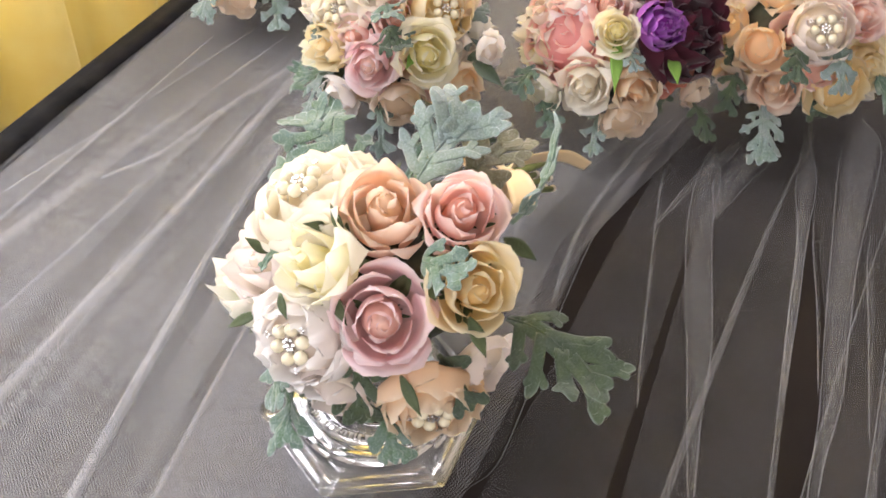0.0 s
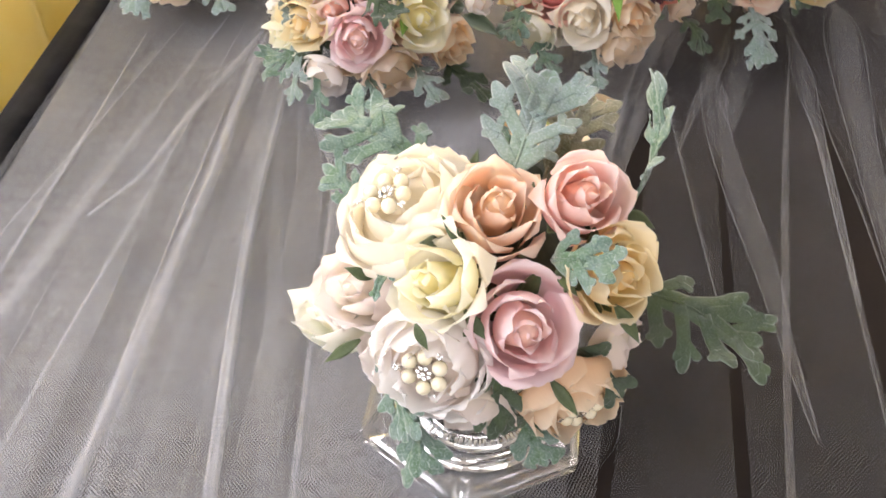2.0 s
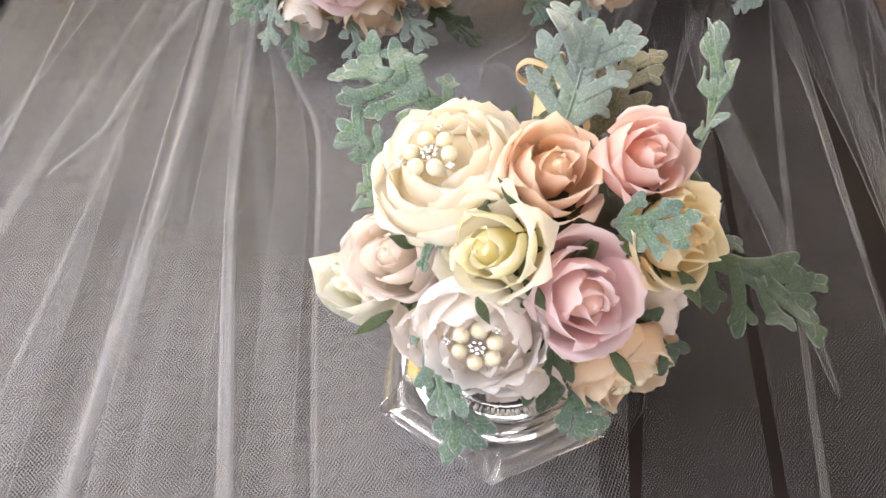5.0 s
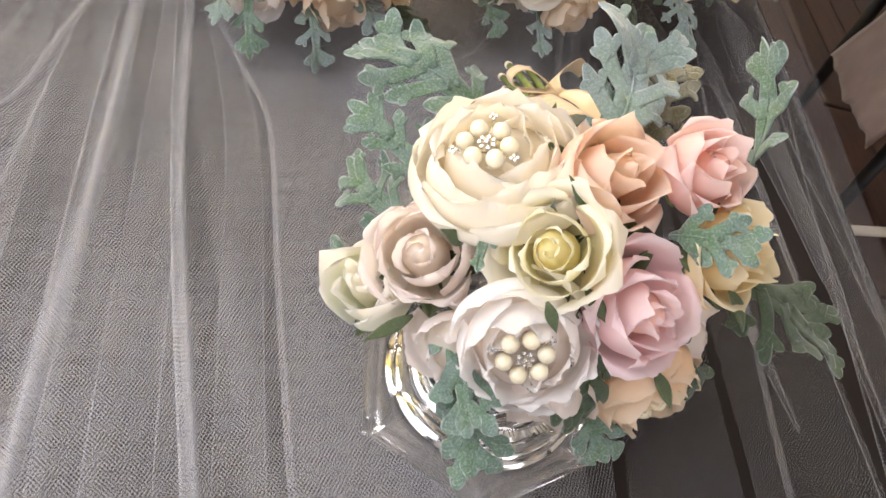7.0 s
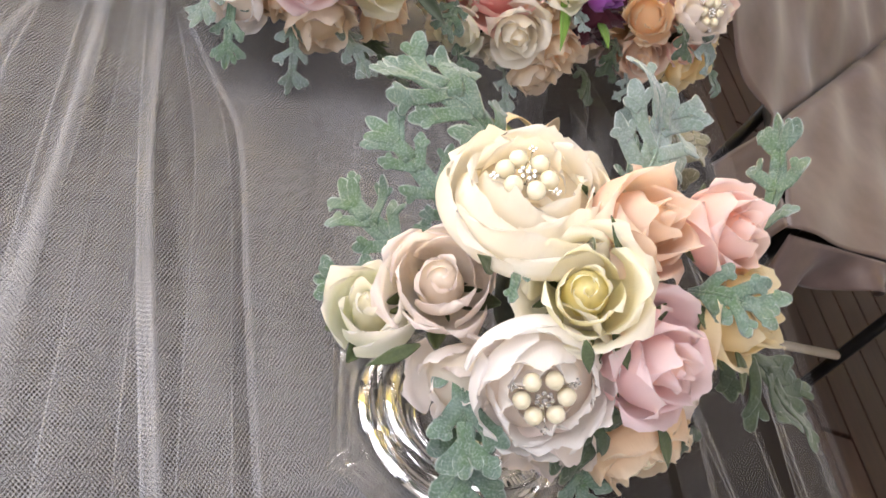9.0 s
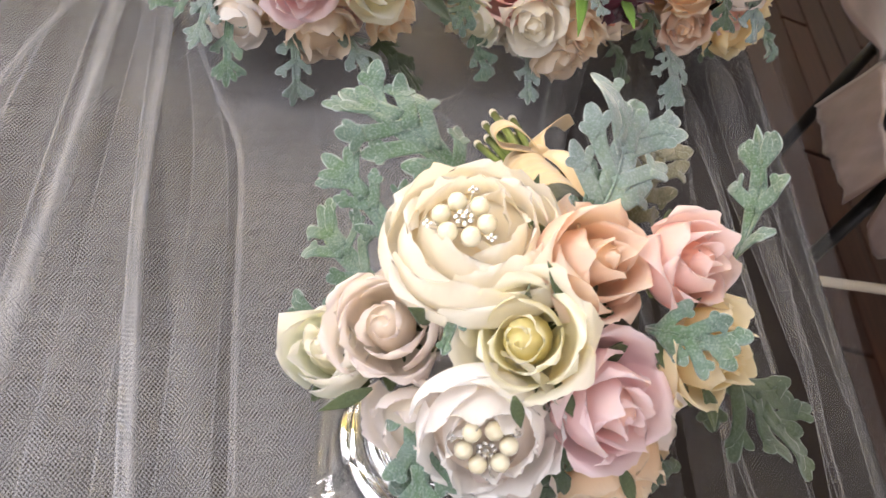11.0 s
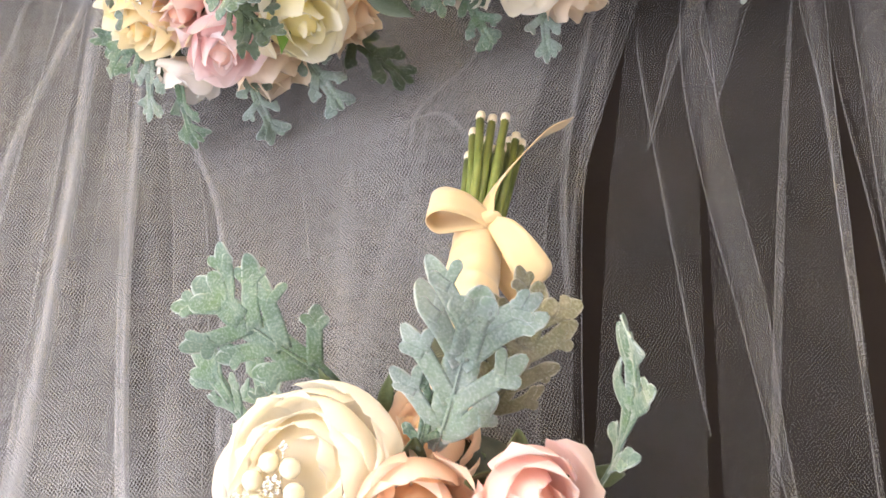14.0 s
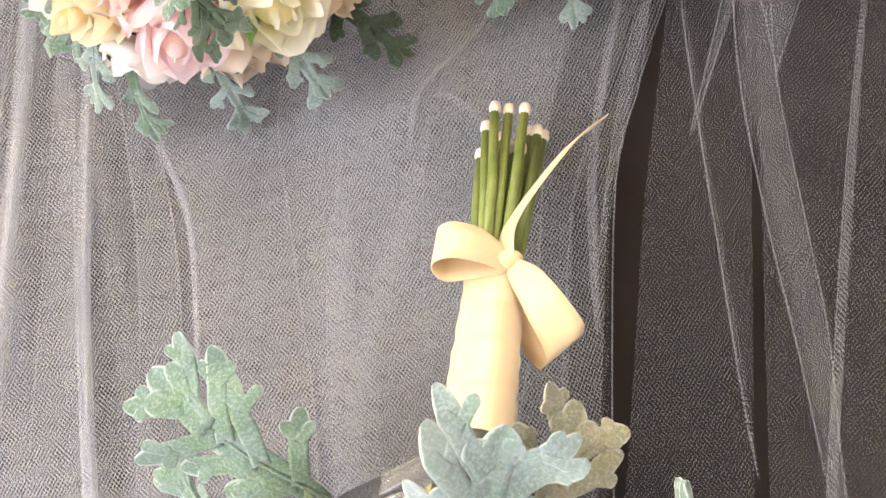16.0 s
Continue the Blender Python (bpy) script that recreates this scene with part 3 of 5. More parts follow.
def green_leaf(parent, base, tip, normal, width, mat, droop=0.1, name="leaf", label=""):
    L = (Vector(tip) - Vector(base)).length
    a = np.linspace(0, 1, 8)[:, None]
    b = np.linspace(-1, 1, 5)[None, :]
    w = 0.36 * width * np.sin(np.pi * np.clip(a * 0.9 + 0.08, 0, 1)) ** 1.25 * (1.15 - 0.4 * a)
    P = np.stack([b * w, a * L + 0 * b, 0.25 * np.abs(b) * w - droop * L * (a ** 2 - a) * 2], axis=2)
    return part(name, sheet(P, 0.0006), mat, parent, label, frame_along(base, tip, normal))


def strip(points, widths, side, thick=0.0005, crown=0.0, n=40, nu=5):
    """A ribbon along a smooth line through points; side is the way across it (one for all, or one for each point)."""
    pts = np.array([tuple(p) for p in points], dtype=float)
    k = np.linspace(0, len(pts) - 1, n)
    i = np.clip(k.astype(int), 0, len(pts) - 2)
    f = (k - i)[:, None]
    pad = np.concatenate([2 * pts[:1] - pts[1:2], pts, 2 * pts[-1:] - pts[-2:-1]])
    p0, p1, p2, p3 = pad[i], pad[i + 1], pad[i + 2], pad[i + 3]
    line = 0.5 * (2 * p1 + (p2 - p0) * f + (2 * p0 - 5 * p1 + 4 * p2 - p3) * f ** 2 + (3 * p1 - p0 - 3 * p2 + p3) * f ** 3)
    w = np.interp(k, np.linspace(0, len(pts) - 1, len(widths)), widths)[:, None, None]
    S = np.array([tuple(s) for s in side], dtype=float) if not isinstance(side[0], (int, float)) else np.array([side] * len(pts), dtype=float)
    S = np.stack([np.interp(k, np.arange(len(pts)), S[:, c]) for c in range(3)], axis=1)
    S /= np.linalg.norm(S, axis=1, keepdims=True)
    b = np.linspace(-0.5, 0.5, nu)[None, :, None]
    P = line[:, None] + b * w * S[:, None]
    P[..., 2] += crown * (1 - (2 * b[..., 0]) ** 2)
    d = np.concatenate([[0], np.cumsum(np.linalg.norm(np.diff(line, axis=0), axis=1))])
    uv = np.stack([b[..., 0] * w[..., 0], np.repeat(d[:, None], nu, 1)], axis=2)
    return sheet(P, thick, uv)


# ---------------------------------------------------------------- room
FLOOR_LABEL = "dark red-brown wooden plank floor under the tables"
floor = structure("floor", block(WALL_L - 0.2, WALL_R + 0.2, WALL_N - 0.2, WALL_F + 0.2, -0.12, -0.02), BLACK, FLOOR_LABEL, category="floor")


def wall_piece(name, a0, a1, b0, b1, z0, z1, label="cream painted room wall", mat=WALL):
    return structure(name, block(a0, a1, b0, b1, z0, z1), mat, label, category="wall")


W0, W1, S0, S1 = -0.95, 2.25, 0.78, 2.38     # the window's stretch and heights
wall_piece("wall_window_low", WALL_L - 0.15, WALL_L, WALL_N, WALL_F, -0.02, S0)
wall_piece("wall_window_high", WALL_L - 0.15, WALL_L, WALL_N, WALL_F, S1, CEIL)
wall_piece("wall_window_near", WALL_L - 0.15, WALL_L, WALL_N, W0, S0, S1)
wall_piece("wall_window_far", WALL_L - 0.15, WALL_L, W1, WALL_F, S0, S1)
wall_piece("wall_right", WALL_R, WALL_R + 0.15, WALL_N, WALL_F, -0.02, CEIL)
wall_piece("wall_far", WALL_L, WALL_R, WALL_F, WALL_F + 0.15, -0.02, CEIL)
wall_piece("wall_rear", WALL_L, WALL_R, WALL_N - 0.15, WALL_N, -0.02, CEIL)
structure("ceiling", block(WALL_L - 0.15, WALL_R + 0.15, WALL_N - 0.15, WALL_F + 0.15, CEIL, CEIL + 0.12), WHITE_PAINT, "plain white painted ceiling", category="ceiling")
window = thing("window_1", "white framed window beside the table, daylight behind it", "window", m=ROOM)
window["kind"] = "structure"
for b in (W0 + 0.03, (W0 + W1) / 2, W1 - 0.03):
    part("window_frame", block(WALL_L - 0.11, WALL_L - 0.04, b - 0.03, b + 0.03, S0, S1, 0.004), WHITE_PAINT, window)
for z in (S0 + 0.03, S1 - 0.03):
    part("window_frame", block(WALL_L - 0.108, WALL_L - 0.042, W0, W1, z - 0.03, z + 0.03, 0.004), WHITE_PAINT, window)
for b0, b1 in ((W0 + 0.06, (W0 + W1) / 2 - 0.03), ((W0 + W1) / 2 + 0.03, W1 - 0.06)):
    pane = part("pane", block(WALL_L - 0.08, WALL_L - 0.074, b0, b1, S0 + 0.06, S1 - 0.06), PANE, window)
    pane.visible_shadow = False


# ---------------------------------------------------------------- yellow curtain beside the table
def curtain():
    ob = thing("curtain", "long yellow satin curtain hanging in soft pleats", "curtain", m=ROOM)
    b = np.linspace(0.68, 2.3, 150)
    z = np.linspace(0.02, 2.44, 16)
    B, Z = np.meshgrid(b, z)
    A = -0.93 + 0.035 * np.sin(B * 31 + 0.5 * np.sin(B * 7)) + 0.012 * np.sin(B * 67 + Z * 0.8) + 0.01 * np.sin(Z * 2)
    part("drape", sheet(np.stack([A, B, Z], axis=2), 0.001), YELLOW, ob)
    part("rod", tube([(-0.93, 0.2, 2.46), (-0.93, 2.3, 2.46)], 0.014, 12), IRON, ob, "black iron curtain rod")
    for b0 in (0.25, 2.25):
        part("bracket", block(WALL_L - 0.001, -0.925, b0 - 0.01, b0 + 0.01, 2.452, 2.476), IRON, ob)
    return ob


curtain()


# ---------------------------------------------------------------- table
def table():
    ob = thing("table", "long trestle table under a grey-brown cloth bound in black", "table", m=ROOM)
    b0, b1 = -0.75, 1.75
    part("tabletop", block(EDGE_L + 0.01, EDGE_R - 0.01, b0 + 0.01, b1 - 0.01, TOP - 0.035, TOP - 0.006, 0.003), CREAM_WOOD, ob)
    for a in (EDGE_L + 0.10, EDGE_R - 0.10):
        for b in (b0 + 0.2, b1 - 0.2):
            part("leg", tube([(a, b, -0.0), (a, b, TOP - 0.03)], 0.018, 12), IRON, ob, "black tubular leg")
    return ob


def tablecloth():
    ob = thing("tablecloth", "grey-brown cloth with black bound edge lying over the table", "tablecloth", m=ROOM)
    a = np.linspace(EDGE_L, EDGE_R, 40)
    b = np.linspace(-0.75, 1.75, 90)
    A, B = np.meshgrid(a, b)
    Z = TOP - 0.0035 + 0.0012 * np.sin(A * 23 + B * 3) * np.sin(B * 11)
    part("cloth_top", sheet(np.stack([A, B, Z], axis=2), 0.002), CLOTH, ob)
    for a0, sgn in ((EDGE_L, -1), (EDGE_R, 1)):
        z = np.linspace(TOP - 0.0035, 0.30, 14)
        Bz, Zz = np.meshgrid(np.linspace(-0.75, 1.75, 120), z)
        d = (TOP - Zz)
        Az = a0 + sgn * ((0.002 + 0.02 * np.minimum(1, d * 8)) * (0.2 if sgn < 0 else 1) + 0.03 * d * (0.3 if sgn < 0 else 1) * np.sin(Bz * 19 + 1.3 * np.sin(Bz * 5)))
        part("skirt", sheet(np.stack([Az, Bz, Zz], axis=2), 0.0015), CLOTH, ob)
    part("binding", block(EDGE_L - 0.014, EDGE_L + 0.020, -0.75, 1.75, TOP - 0.008, TOP + 0.004, 0.003), BLACK, ob, "black bound cloth edge")
    return ob


table()
tablecloth()


# ---------------------------------------------------------------- tulle over the table
NEAR_Y, FAR_Y = -0.42, 1.30


def line_x(points, y):
    """x of a line through (x, y) points, run on straight at its ends."""
    pts = sorted(points, key=lambda p: p[1])
    for (x0, y0), (x1, y1) in zip(pts, pts[1:]):
        if y <= y1 or (x1, y1) == pts[-1]:
            return x0 + (x1 - x0) * (y - y0) / (y1 - y0)


GAP1_L = [(0.036, 0.33), (0.080, 0.425), (0.14, 0.568), (0.207, 0.655)]
GAP1_R = [(0.046, 0.33), (0.090, 0.414), (0.156, 0.555), (0.209, 0.655)]
GAP2_L = [(0.097, 0.254), (0.128, 0.333), (0.214, 0.542), (0.259, 0.65)]
GAP2_R = [(0.106, 0.254), (0.138, 0.333), (0.219, 0.542), (0.261, 0.65)]
GAP3_L = [(0.319, 0.562), (0.284, 0.462), (0.228, 0.31)]
GAP3_R = [(0.34, 0.593), (0.315, 0.482), (0.276, 0.362)]
SIDE_L = [(-0.592, 0.0), (-0.254, 0.94)]
SIDE_R = [(0.17, 0.0), (0.60, 0.90)]


def net_height(x, y):
    """How high the net lies over the cloth: it bunches up behind the bouquet's handle."""
    return TOP + 0.018 * math.exp(-((x - 0.047) / 0.042) ** 2 - ((y - 0.640) / 0.030) ** 2) + 0.010 * math.exp(-((x - 0.11) / 0.05) ** 2 - ((y - 0.665) / 0.025) ** 2)


def panel(left, right, cols, rows, seed, swell, waves=24, lift=0.0):
    P = np.zeros((rows, cols, 3))
    for i, y in enumerate(np.linspace(FAR_Y, NEAR_Y, rows)):
        xl, xr = line_x(left, min(max(y, -0.4), 0.95)), line_x(right, min(max(y, -0.4), 0.95))
        for j, s in enumerate(np.linspace(0, 1, cols)):
            fan = s * waves + seed
            ridge = abs(math.sin(fan + 0.8 * math.sin(fan * 0.37 + seed))) ** 3
            x = xl + (xr - xl) * s
            z = net_height(x, y) + 0.0018 + lift + swell * ridge * (0.5 + 0.5 * noise.noise((s * 6, y * 1.2, seed))) + 0.0012 * (1 + noise.noise((s * 9, y * 7, seed + 3)))
            P[i, j] = (x, y, max(z, TOP + 0.0008))
    lean, pitch = 0.06 * seed, 1 + 0.05 * math.sin(seed * 3)
    uv = np.stack([P[..., 0] * math.cos(lean) - P[..., 1] * math.sin(lean), P[..., 0] * math.sin(lean) + P[..., 1] * math.cos(lean)], axis=2) * pitch
    return sheet(P, 0, uv)


def fold(points, widths, height=0.003, layers=2):
    """A pleat of the net: layers of it lying on one another along a line of (x, y) points."""
    out = []
    (xa, ya), (xb, yb) = points[-2], points[-1]
    points = points + [(xb + (xb - xa) * 0.25, yb + (yb - ya) * 0.25)]
    widths = [0.0006] + widths[1:] + [0.0006]
    height *= 0.45
    for k in range(layers):
        pts = [(x + 0.0012 * k, y, net_height(x, y) + 0.0050 + height * 0.3 + 0.0011 * k) for x, y in points]
        out.append(strip(pts, [w * (1 - 0.22 * k) for w in widths], (1, 0.25, 0), 0, height, 36, 7))
    return joined(out)


def fold_edge(points, widths):
    """The turned rim of a pleat, where the net lies several times over."""
    (xa, ya), (xb, yb) = points[-2], points[-1]
    points = points + [(xb + (xb - xa) * 0.25, yb + (yb - ya) * 0.25)]
    widths = [0.0006] + widths[1:] + [0.0006]
    out = []
    for sgn in ((-0.5, 0.5) if max(widths) > 0.010 else (-0.5,)):
        pts = [(x + sgn * w, y, net_height(x, y) + 0.0050) for (x, y), w in zip(points, widths)]
        out.append(strip(pts, [0.0003] + [0.0011] * (len(widths) - 2) + [0.0003], (1, 0.25, 0), 0, 0.0005, 36, 3))
    return joined(out)


def tulle():
    ob = thing("tulle", "white tulle netting spread in gathered pleats over the table", "tulle")
    part("panel", panel(SIDE_L, GAP1_L, 190, 90, 1.3, 0.0018), TULLE_NET, ob)
    part("panel", panel([(-0.13, 0.0), (-0.22, 0.24), (-0.43, 0.40), (-0.36, 0.62), (-0.24, 0.94)], [(x - 0.055, y) for x, y in GAP1_L], 150, 90, 2.9, 0.0018, 17, 0.001), TULLE, ob)
    part("panel", panel([(-0.21, 0.10), (-0.158, 0.325), (-0.120, 0.475), (-0.082, 0.614), (-0.082, 0.670), (-0.088, 0.74)], [(x - 0.02, y) for x, y in GAP1_L], 80, 90, 5.3, 0.0018, 9, 0.002), TULLE, ob)
    part("panel", panel(GAP1_R, GAP2_L, 34, 90, 4.1, 0.0012, 3), TULLE_FINE, ob)
    part("panel", panel(GAP2_R, GAP3_L, 40, 90, 7.7, 0.0012, 3), TULLE_FINE, ob)
    part("panel", panel(GAP3_R, SIDE_R, 40, 90, 9.2, 0.0015, 4), TULLE_FINE, ob)
    folds = [
        ([(-0.110, 0.835), (-0.146, 0.785), (-0.195, 0.717), (-0.228, 0.665), (-0.262, 0.635)], [0.016, 0.011, 0.006, 0.005, 0.002], 0.004, 2),
        ([(-0.108, 0.830), (-0.125, 0.787), (-0.197, 0.593), (-0.294, 0.36), (-0.40, 0.10)], [0.006, 0.009, 0.013, 0.015, 0.018], 0.004, 2),
        ([(-0.090, 0.790), (-0.099, 0.757), (-0.153, 0.575), (-0.205, 0.336), (-0.26, 0.08)], [0.005, 0.006, 0.008, 0.009, 0.010], 0.005, 3),
        ([(-0.085, 0.830), (-0.105, 0.760), (-0.163, 0.585), (-0.225, 0.40), (-0.30, 0.15)], [0.004, 0.02, 0.028, 0.034, 0.04], 0.002, 1),
        ([(-0.215, 0.86), (-0.29, 0.683), (-0.344, 0.557), (-0.42, 0.37)], [0.006, 0.004, 0.004, 0.005], 0.002, 2),
        ([(-0.170, 0.82), (-0.25, 0.62), (-0.33, 0.42), (-0.42, 0.2)], [0.03, 0.045, 0.055, 0.06], 0.002, 1),
        ([(-0.088, 0.740), (-0.082, 0.670), (-0.082, 0.614), (-0.120, 0.475), (-0.158, 0.325), (-0.21, 0.1)], [0.003, 0.003, 0.003, 0.003, 0.004, 0.004], 0.002, 2),
        ([(-0.085, 0.82), (-0.090, 0.70), (-0.105, 0.60), (-0.150, 0.45), (-0.185, 0.33), (-0.24, 0.1)], [0.004, 0.014, 0.022, 0.026, 0.028, 0.03], 0.002, 1),
        ([(0.050, 0.760), (0.045, 0.680), (0.030, 0.600), (0.010, 0.520), (-0.010, 0.44)], [0.10, 0.11, 0.12, 0.11, 0.10], 0.002, 1),
        ([(0.150, 0.760), (0.120, 0.680), (0.080, 0.600), (0.050, 0.520), (0.03, 0.46)], [0.07, 0.07, 0.07, 0.06, 0.03], 0.002, 1),
        ([(0.012, 0.640), (-0.010, 0.58), (-0.033, 0.50), (-0.05, 0.42)], [0.010, 0.014, 0.016, 0.018], 0.002, 1),
        ([(0.080, 0.660), (0.030, 0.590), (-0.016, 0.520), (-0.04, 0.44)], [0.006, 0.014, 0.016, 0.018], 0.003, 1),
        ([(0.206, 0.672), (0.170, 0.620), (0.135, 0.574), (0.09, 0.47), (0.048, 0.36)], [0.010, 0.018, 0.024, 0.028, 0.028], 0.003, 1),
        ([(0.128, 0.700), (0.100, 0.672), (0.062, 0.650), (0.048, 0.628)], [0.004, 0.007, 0.004, 0.002], 0.005, 2),
        ([(0.048, 0.642), (0.075, 0.642), (0.088, 0.615), (0.082, 0.58)], [0.003, 0.004, 0.004, 0.002], 0.004, 2),
        ([(0.224, 0.670), (0.212, 0.629), (0.170, 0.453), (0.160, 0.41)], [0.002, 0.003, 0.003, 0.001], 0.003, 1),
        ([(0.275, 0.705), (0.260, 0.656), (0.240, 0.596), (0.224, 0.520), (0.212, 0.456), (0.196, 0.393), (0.182, 0.331)], [0.024, 0.021, 0.021, 0.021, 0.018, 0.010, 0.004], 0.003, 2),
        ([(0.330, 0.745), (0.302, 0.683), (0.282, 0.657), (0.266, 0.626), (0.254, 0.603)], [0.030, 0.038, 0.034, 0.017, 0.002], 0.004, 2),
        ([(0.317, 0.740), (0.284, 0.691), (0.250, 0.655), (0.228, 0.627), (0.200, 0.590)], [0.010, 0.012, 0.010, 0.006, 0.002], 0.006, 2),
        ([(0.372, 0.740), (0.349, 0.660), (0.330, 0.601), (0.316, 0.558), (0.294, 0.499), (0.268, 0.426)], [0.018, 0.018, 0.011, 0.006, 0.007, 0.002], 0.003, 2),
        ([(0.335, 0.630), (0.313, 0.558), (0.284, 0.476), (0.234, 0.332), (0.15, 0.1)], [0.002, 0.003, 0.003, 0.003, 0.003], 0.002, 2),
        ([(0.430, 0.755), (0.412, 0.701), (0.353, 0.560), (0.322, 0.478), (0.300, 0.418), (0.287, 0.388), (0.262, 0.333), (0.19, 0.15)], [0.040, 0.038, 0.023, 0.019, 0.016, 0.012, 0.007, 0.006], 0.003, 2),
        ([(0.345, 0.620), (0.332, 0.574), (0.314, 0.499), (0.295, 0.434)], [0.002, 0.003, 0.003, 0.001], 0.002, 1),
        ([(0.385, 0.590), (0.371, 0.550), (0.349, 0.478), (0.321, 0.397)], [0.002, 0.005, 0.006, 0.002], 0.002, 1),
        ([(0.470, 0.74), (0.41, 0.58), (0.33, 0.40), (0.24, 0.2)], [0.010, 0.008, 0.006, 0.006], 0.003, 2),
        ([(0.240, 0.740), (0.199, 0.690), (0.144, 0.598), (0.120, 0.539), (0.109, 0.505)], [0.004, 0.005, 0.005, 0.004, 0.002], 0.003, 2),
        ([(0.250, 0.740), (0.225, 0.704), (0.159, 0.598), (0.122, 0.534)], [0.006, 0.010, 0.008, 0.002], 0.003, 2),
    ]
    rng = random.Random(12)
    for i in range(6):
        f = (i + rng.uniform(0.1, 0.9)) / 6
        x1, y1 = -0.56 + 0.33 * f, 0.34 - 0.22 * f
        x0, y0 = -0.095 + rng.uniform(-0.015, 0.015) - 0.10 * (1 - f) ** 2, 0.83 + 0.05 * (1 - f)
        bow = rng.uniform(-0.012, 0.012)
        w = rng.choice([0.003, 0.004, 0.008, 0.014])
        folds.append(([(x0, y0), (x0 * 0.66 + x1 * 0.34 + bow, y0 * 0.66 + y1 * 0.34), (x0 * 0.33 + x1 * 0.67 + bow * 0.7, y0 * 0.33 + y1 * 0.67), (x1, y1)], [0.002, w * 0.6, w, w * 1.2], 0.002, 1))
    for i in range(2, 5, 2):
        x0 = 0.24 + 0.055 * i + rng.uniform(-0.012, 0.012)
        x1 = 0.02 + 0.042 * i
        w = rng.choice([0.002, 0.003, 0.006])
        folds.append(([(x0, 0.70), (x0 * 0.66 + x1 * 0.34, 0.54), (x0 * 0.3 + x1 * 0.7, 0.36), (x1, 0.2)], [0.002, w, w, w], 0.002, 1))
    # broad bands where the net lies double, fanning out from the gather
    for i in range(7):
        f = (i + rng.uniform(0.2, 0.8)) / 7
        x1, y1 = -0.58 + 0.40 * f, 0.30 - 0.28 * f
        x0, y0 = -0.090 - 0.11 * (1 - f) ** 2, 0.84 + 0.05 * (1 - f)
        w = rng.uniform(0.025, 0.055)
        pts = [(x0, y0), (x0 * 0.5 + x1 * 0.5 + rng.uniform(-0.008, 0.008), y0 * 0.5 + y1 * 0.5), (x1, y1)]
        part("pleat", fold(pts, [0.004, w * 0.6, w], 0.001, 1), TULLE_BAND, ob)
    for pts, widths, height, layers in folds:
        pleat = part("pleat", fold(pts, widths, height, layers), TULLE if pts[-1][0] < 0.12 and max(widths) < 0.02 else TULLE_BAND, ob)
        part("rim", fold_edge(pts, widths), TULLE_EDGE, pleat)
    return ob


tulle()


# ---------------------------------------------------------------- crystal stand
def crystal_stand():
    """A hexagonal block of cut crystal with a round dished top, ringed inside."""
    ob = thing("crystal_stand", "hexagonal cut crystal stand with a dished, lettered ring", "crystal stand", m=pose(-0.024, 0.398, TOP + 0.001))
    corners = [math.atan2(y - 0.398, x + 0.024) for x, y in ((-0.102, 0.385), (-0.055, 0.325), (0.023, 0.338), (0.054, 0.411), (0.007, 0.471), (-0.073, 0.452))]
    a0 = corners[1]
    n = 180
    ang = a0 + np.linspace(0, 2 * np.pi, n, endpoint=False)
    k = np.mod(ang - a0, np.pi / 3) - np.pi / 6
    hexr = 0.0785 * math.cos(math.pi / 6) / np.cos(k)
    rings = [(hexr * 0.97, 0.0), (hexr, 0.002), (hexr, 0.012), (hexr * 0.83, 0.034), (hexr * 0.80, 0.036), (np.full(n, 0.0525), 0.036), (np.full(n, 0.050), 0.031), (np.full(n, 0.044), 0.0305), (np.full(n, 0.036), 0.021), (np.full(n, 0.032), 0.0205), (np.full(n, 0.022), 0.013), (np.full(n, 0.002), 0.012)]
    V = np.concatenate([np.stack([r * np.cos(ang), r * np.sin(ang), np.full(n, z)], axis=1) for r, z in rings])
    faces = [(i * n + j, i * n + (j + 1) % n, (i + 1) * n + (j + 1) % n, (i + 1) * n + j) for i in range(len(rings) - 1) for j in range(n)]
    faces += [tuple(range(n - 1, -1, -1)), tuple((len(rings) - 1) * n + j for j in range(n))]
    part("block", (V, faces, np.zeros((len(V), 2))), GLASS, ob, smooth=False)
    # a mirror added under the block as a reflector, to brighten the glass
    plate = np.concatenate([np.stack([hexr * k * np.cos(ang), hexr * k * np.sin(ang), np.full(n, 0.0012)], axis=1) for k in (0.02, 0.97)]).reshape(2, n, 3)
    plate = np.concatenate([plate, plate[:, :1]], axis=1)
    part("added_mirror", sheet(plate, 0.0003), MIRROR, ob, "silvered plate added under the crystal to brighten it")
    # silvery rings, widened and tilted so they throw window light back
    foil = []
    for r0, z0, r1, z1 in ((0.019, 0.0100, 0.030, 0.0070), (0.034, 0.0110, 0.047, 0.0065)):
        t = np.linspace(0, 2 * np.pi, 49)
        foil.append(sheet(np.stack([np.stack([r * np.cos(t), r * np.sin(t), np.full(49, z)], axis=1) for r, z in ((r0, z0), (r1, z1))]), 0.0004))
    part("silvered_ring", joined(foil), MIRROR, ob, "silvered rings set into the crystal")
    bars = []
    rng = random.Random(4)
    a = radians(215)
    while a < radians(330):
        w = rng.uniform(0.020, 0.055)
        t = np.linspace(a, a + w, 3)
        P = np.stack([np.stack([r * np.cos(t), r * np.sin(t), np.full(3, z)], axis=1) for r, z in ((0.0445, 0.0312), (0.0488, 0.0316))])
        bars.append(sheet(P, 0.0003))
        a += w + rng.choice((0.02, 0.025, 0.06))
    part("lettering", joined(bars), ETCH, ob, "frosted lettering as plain bars round the rim")
    return ob


crystal_stand()


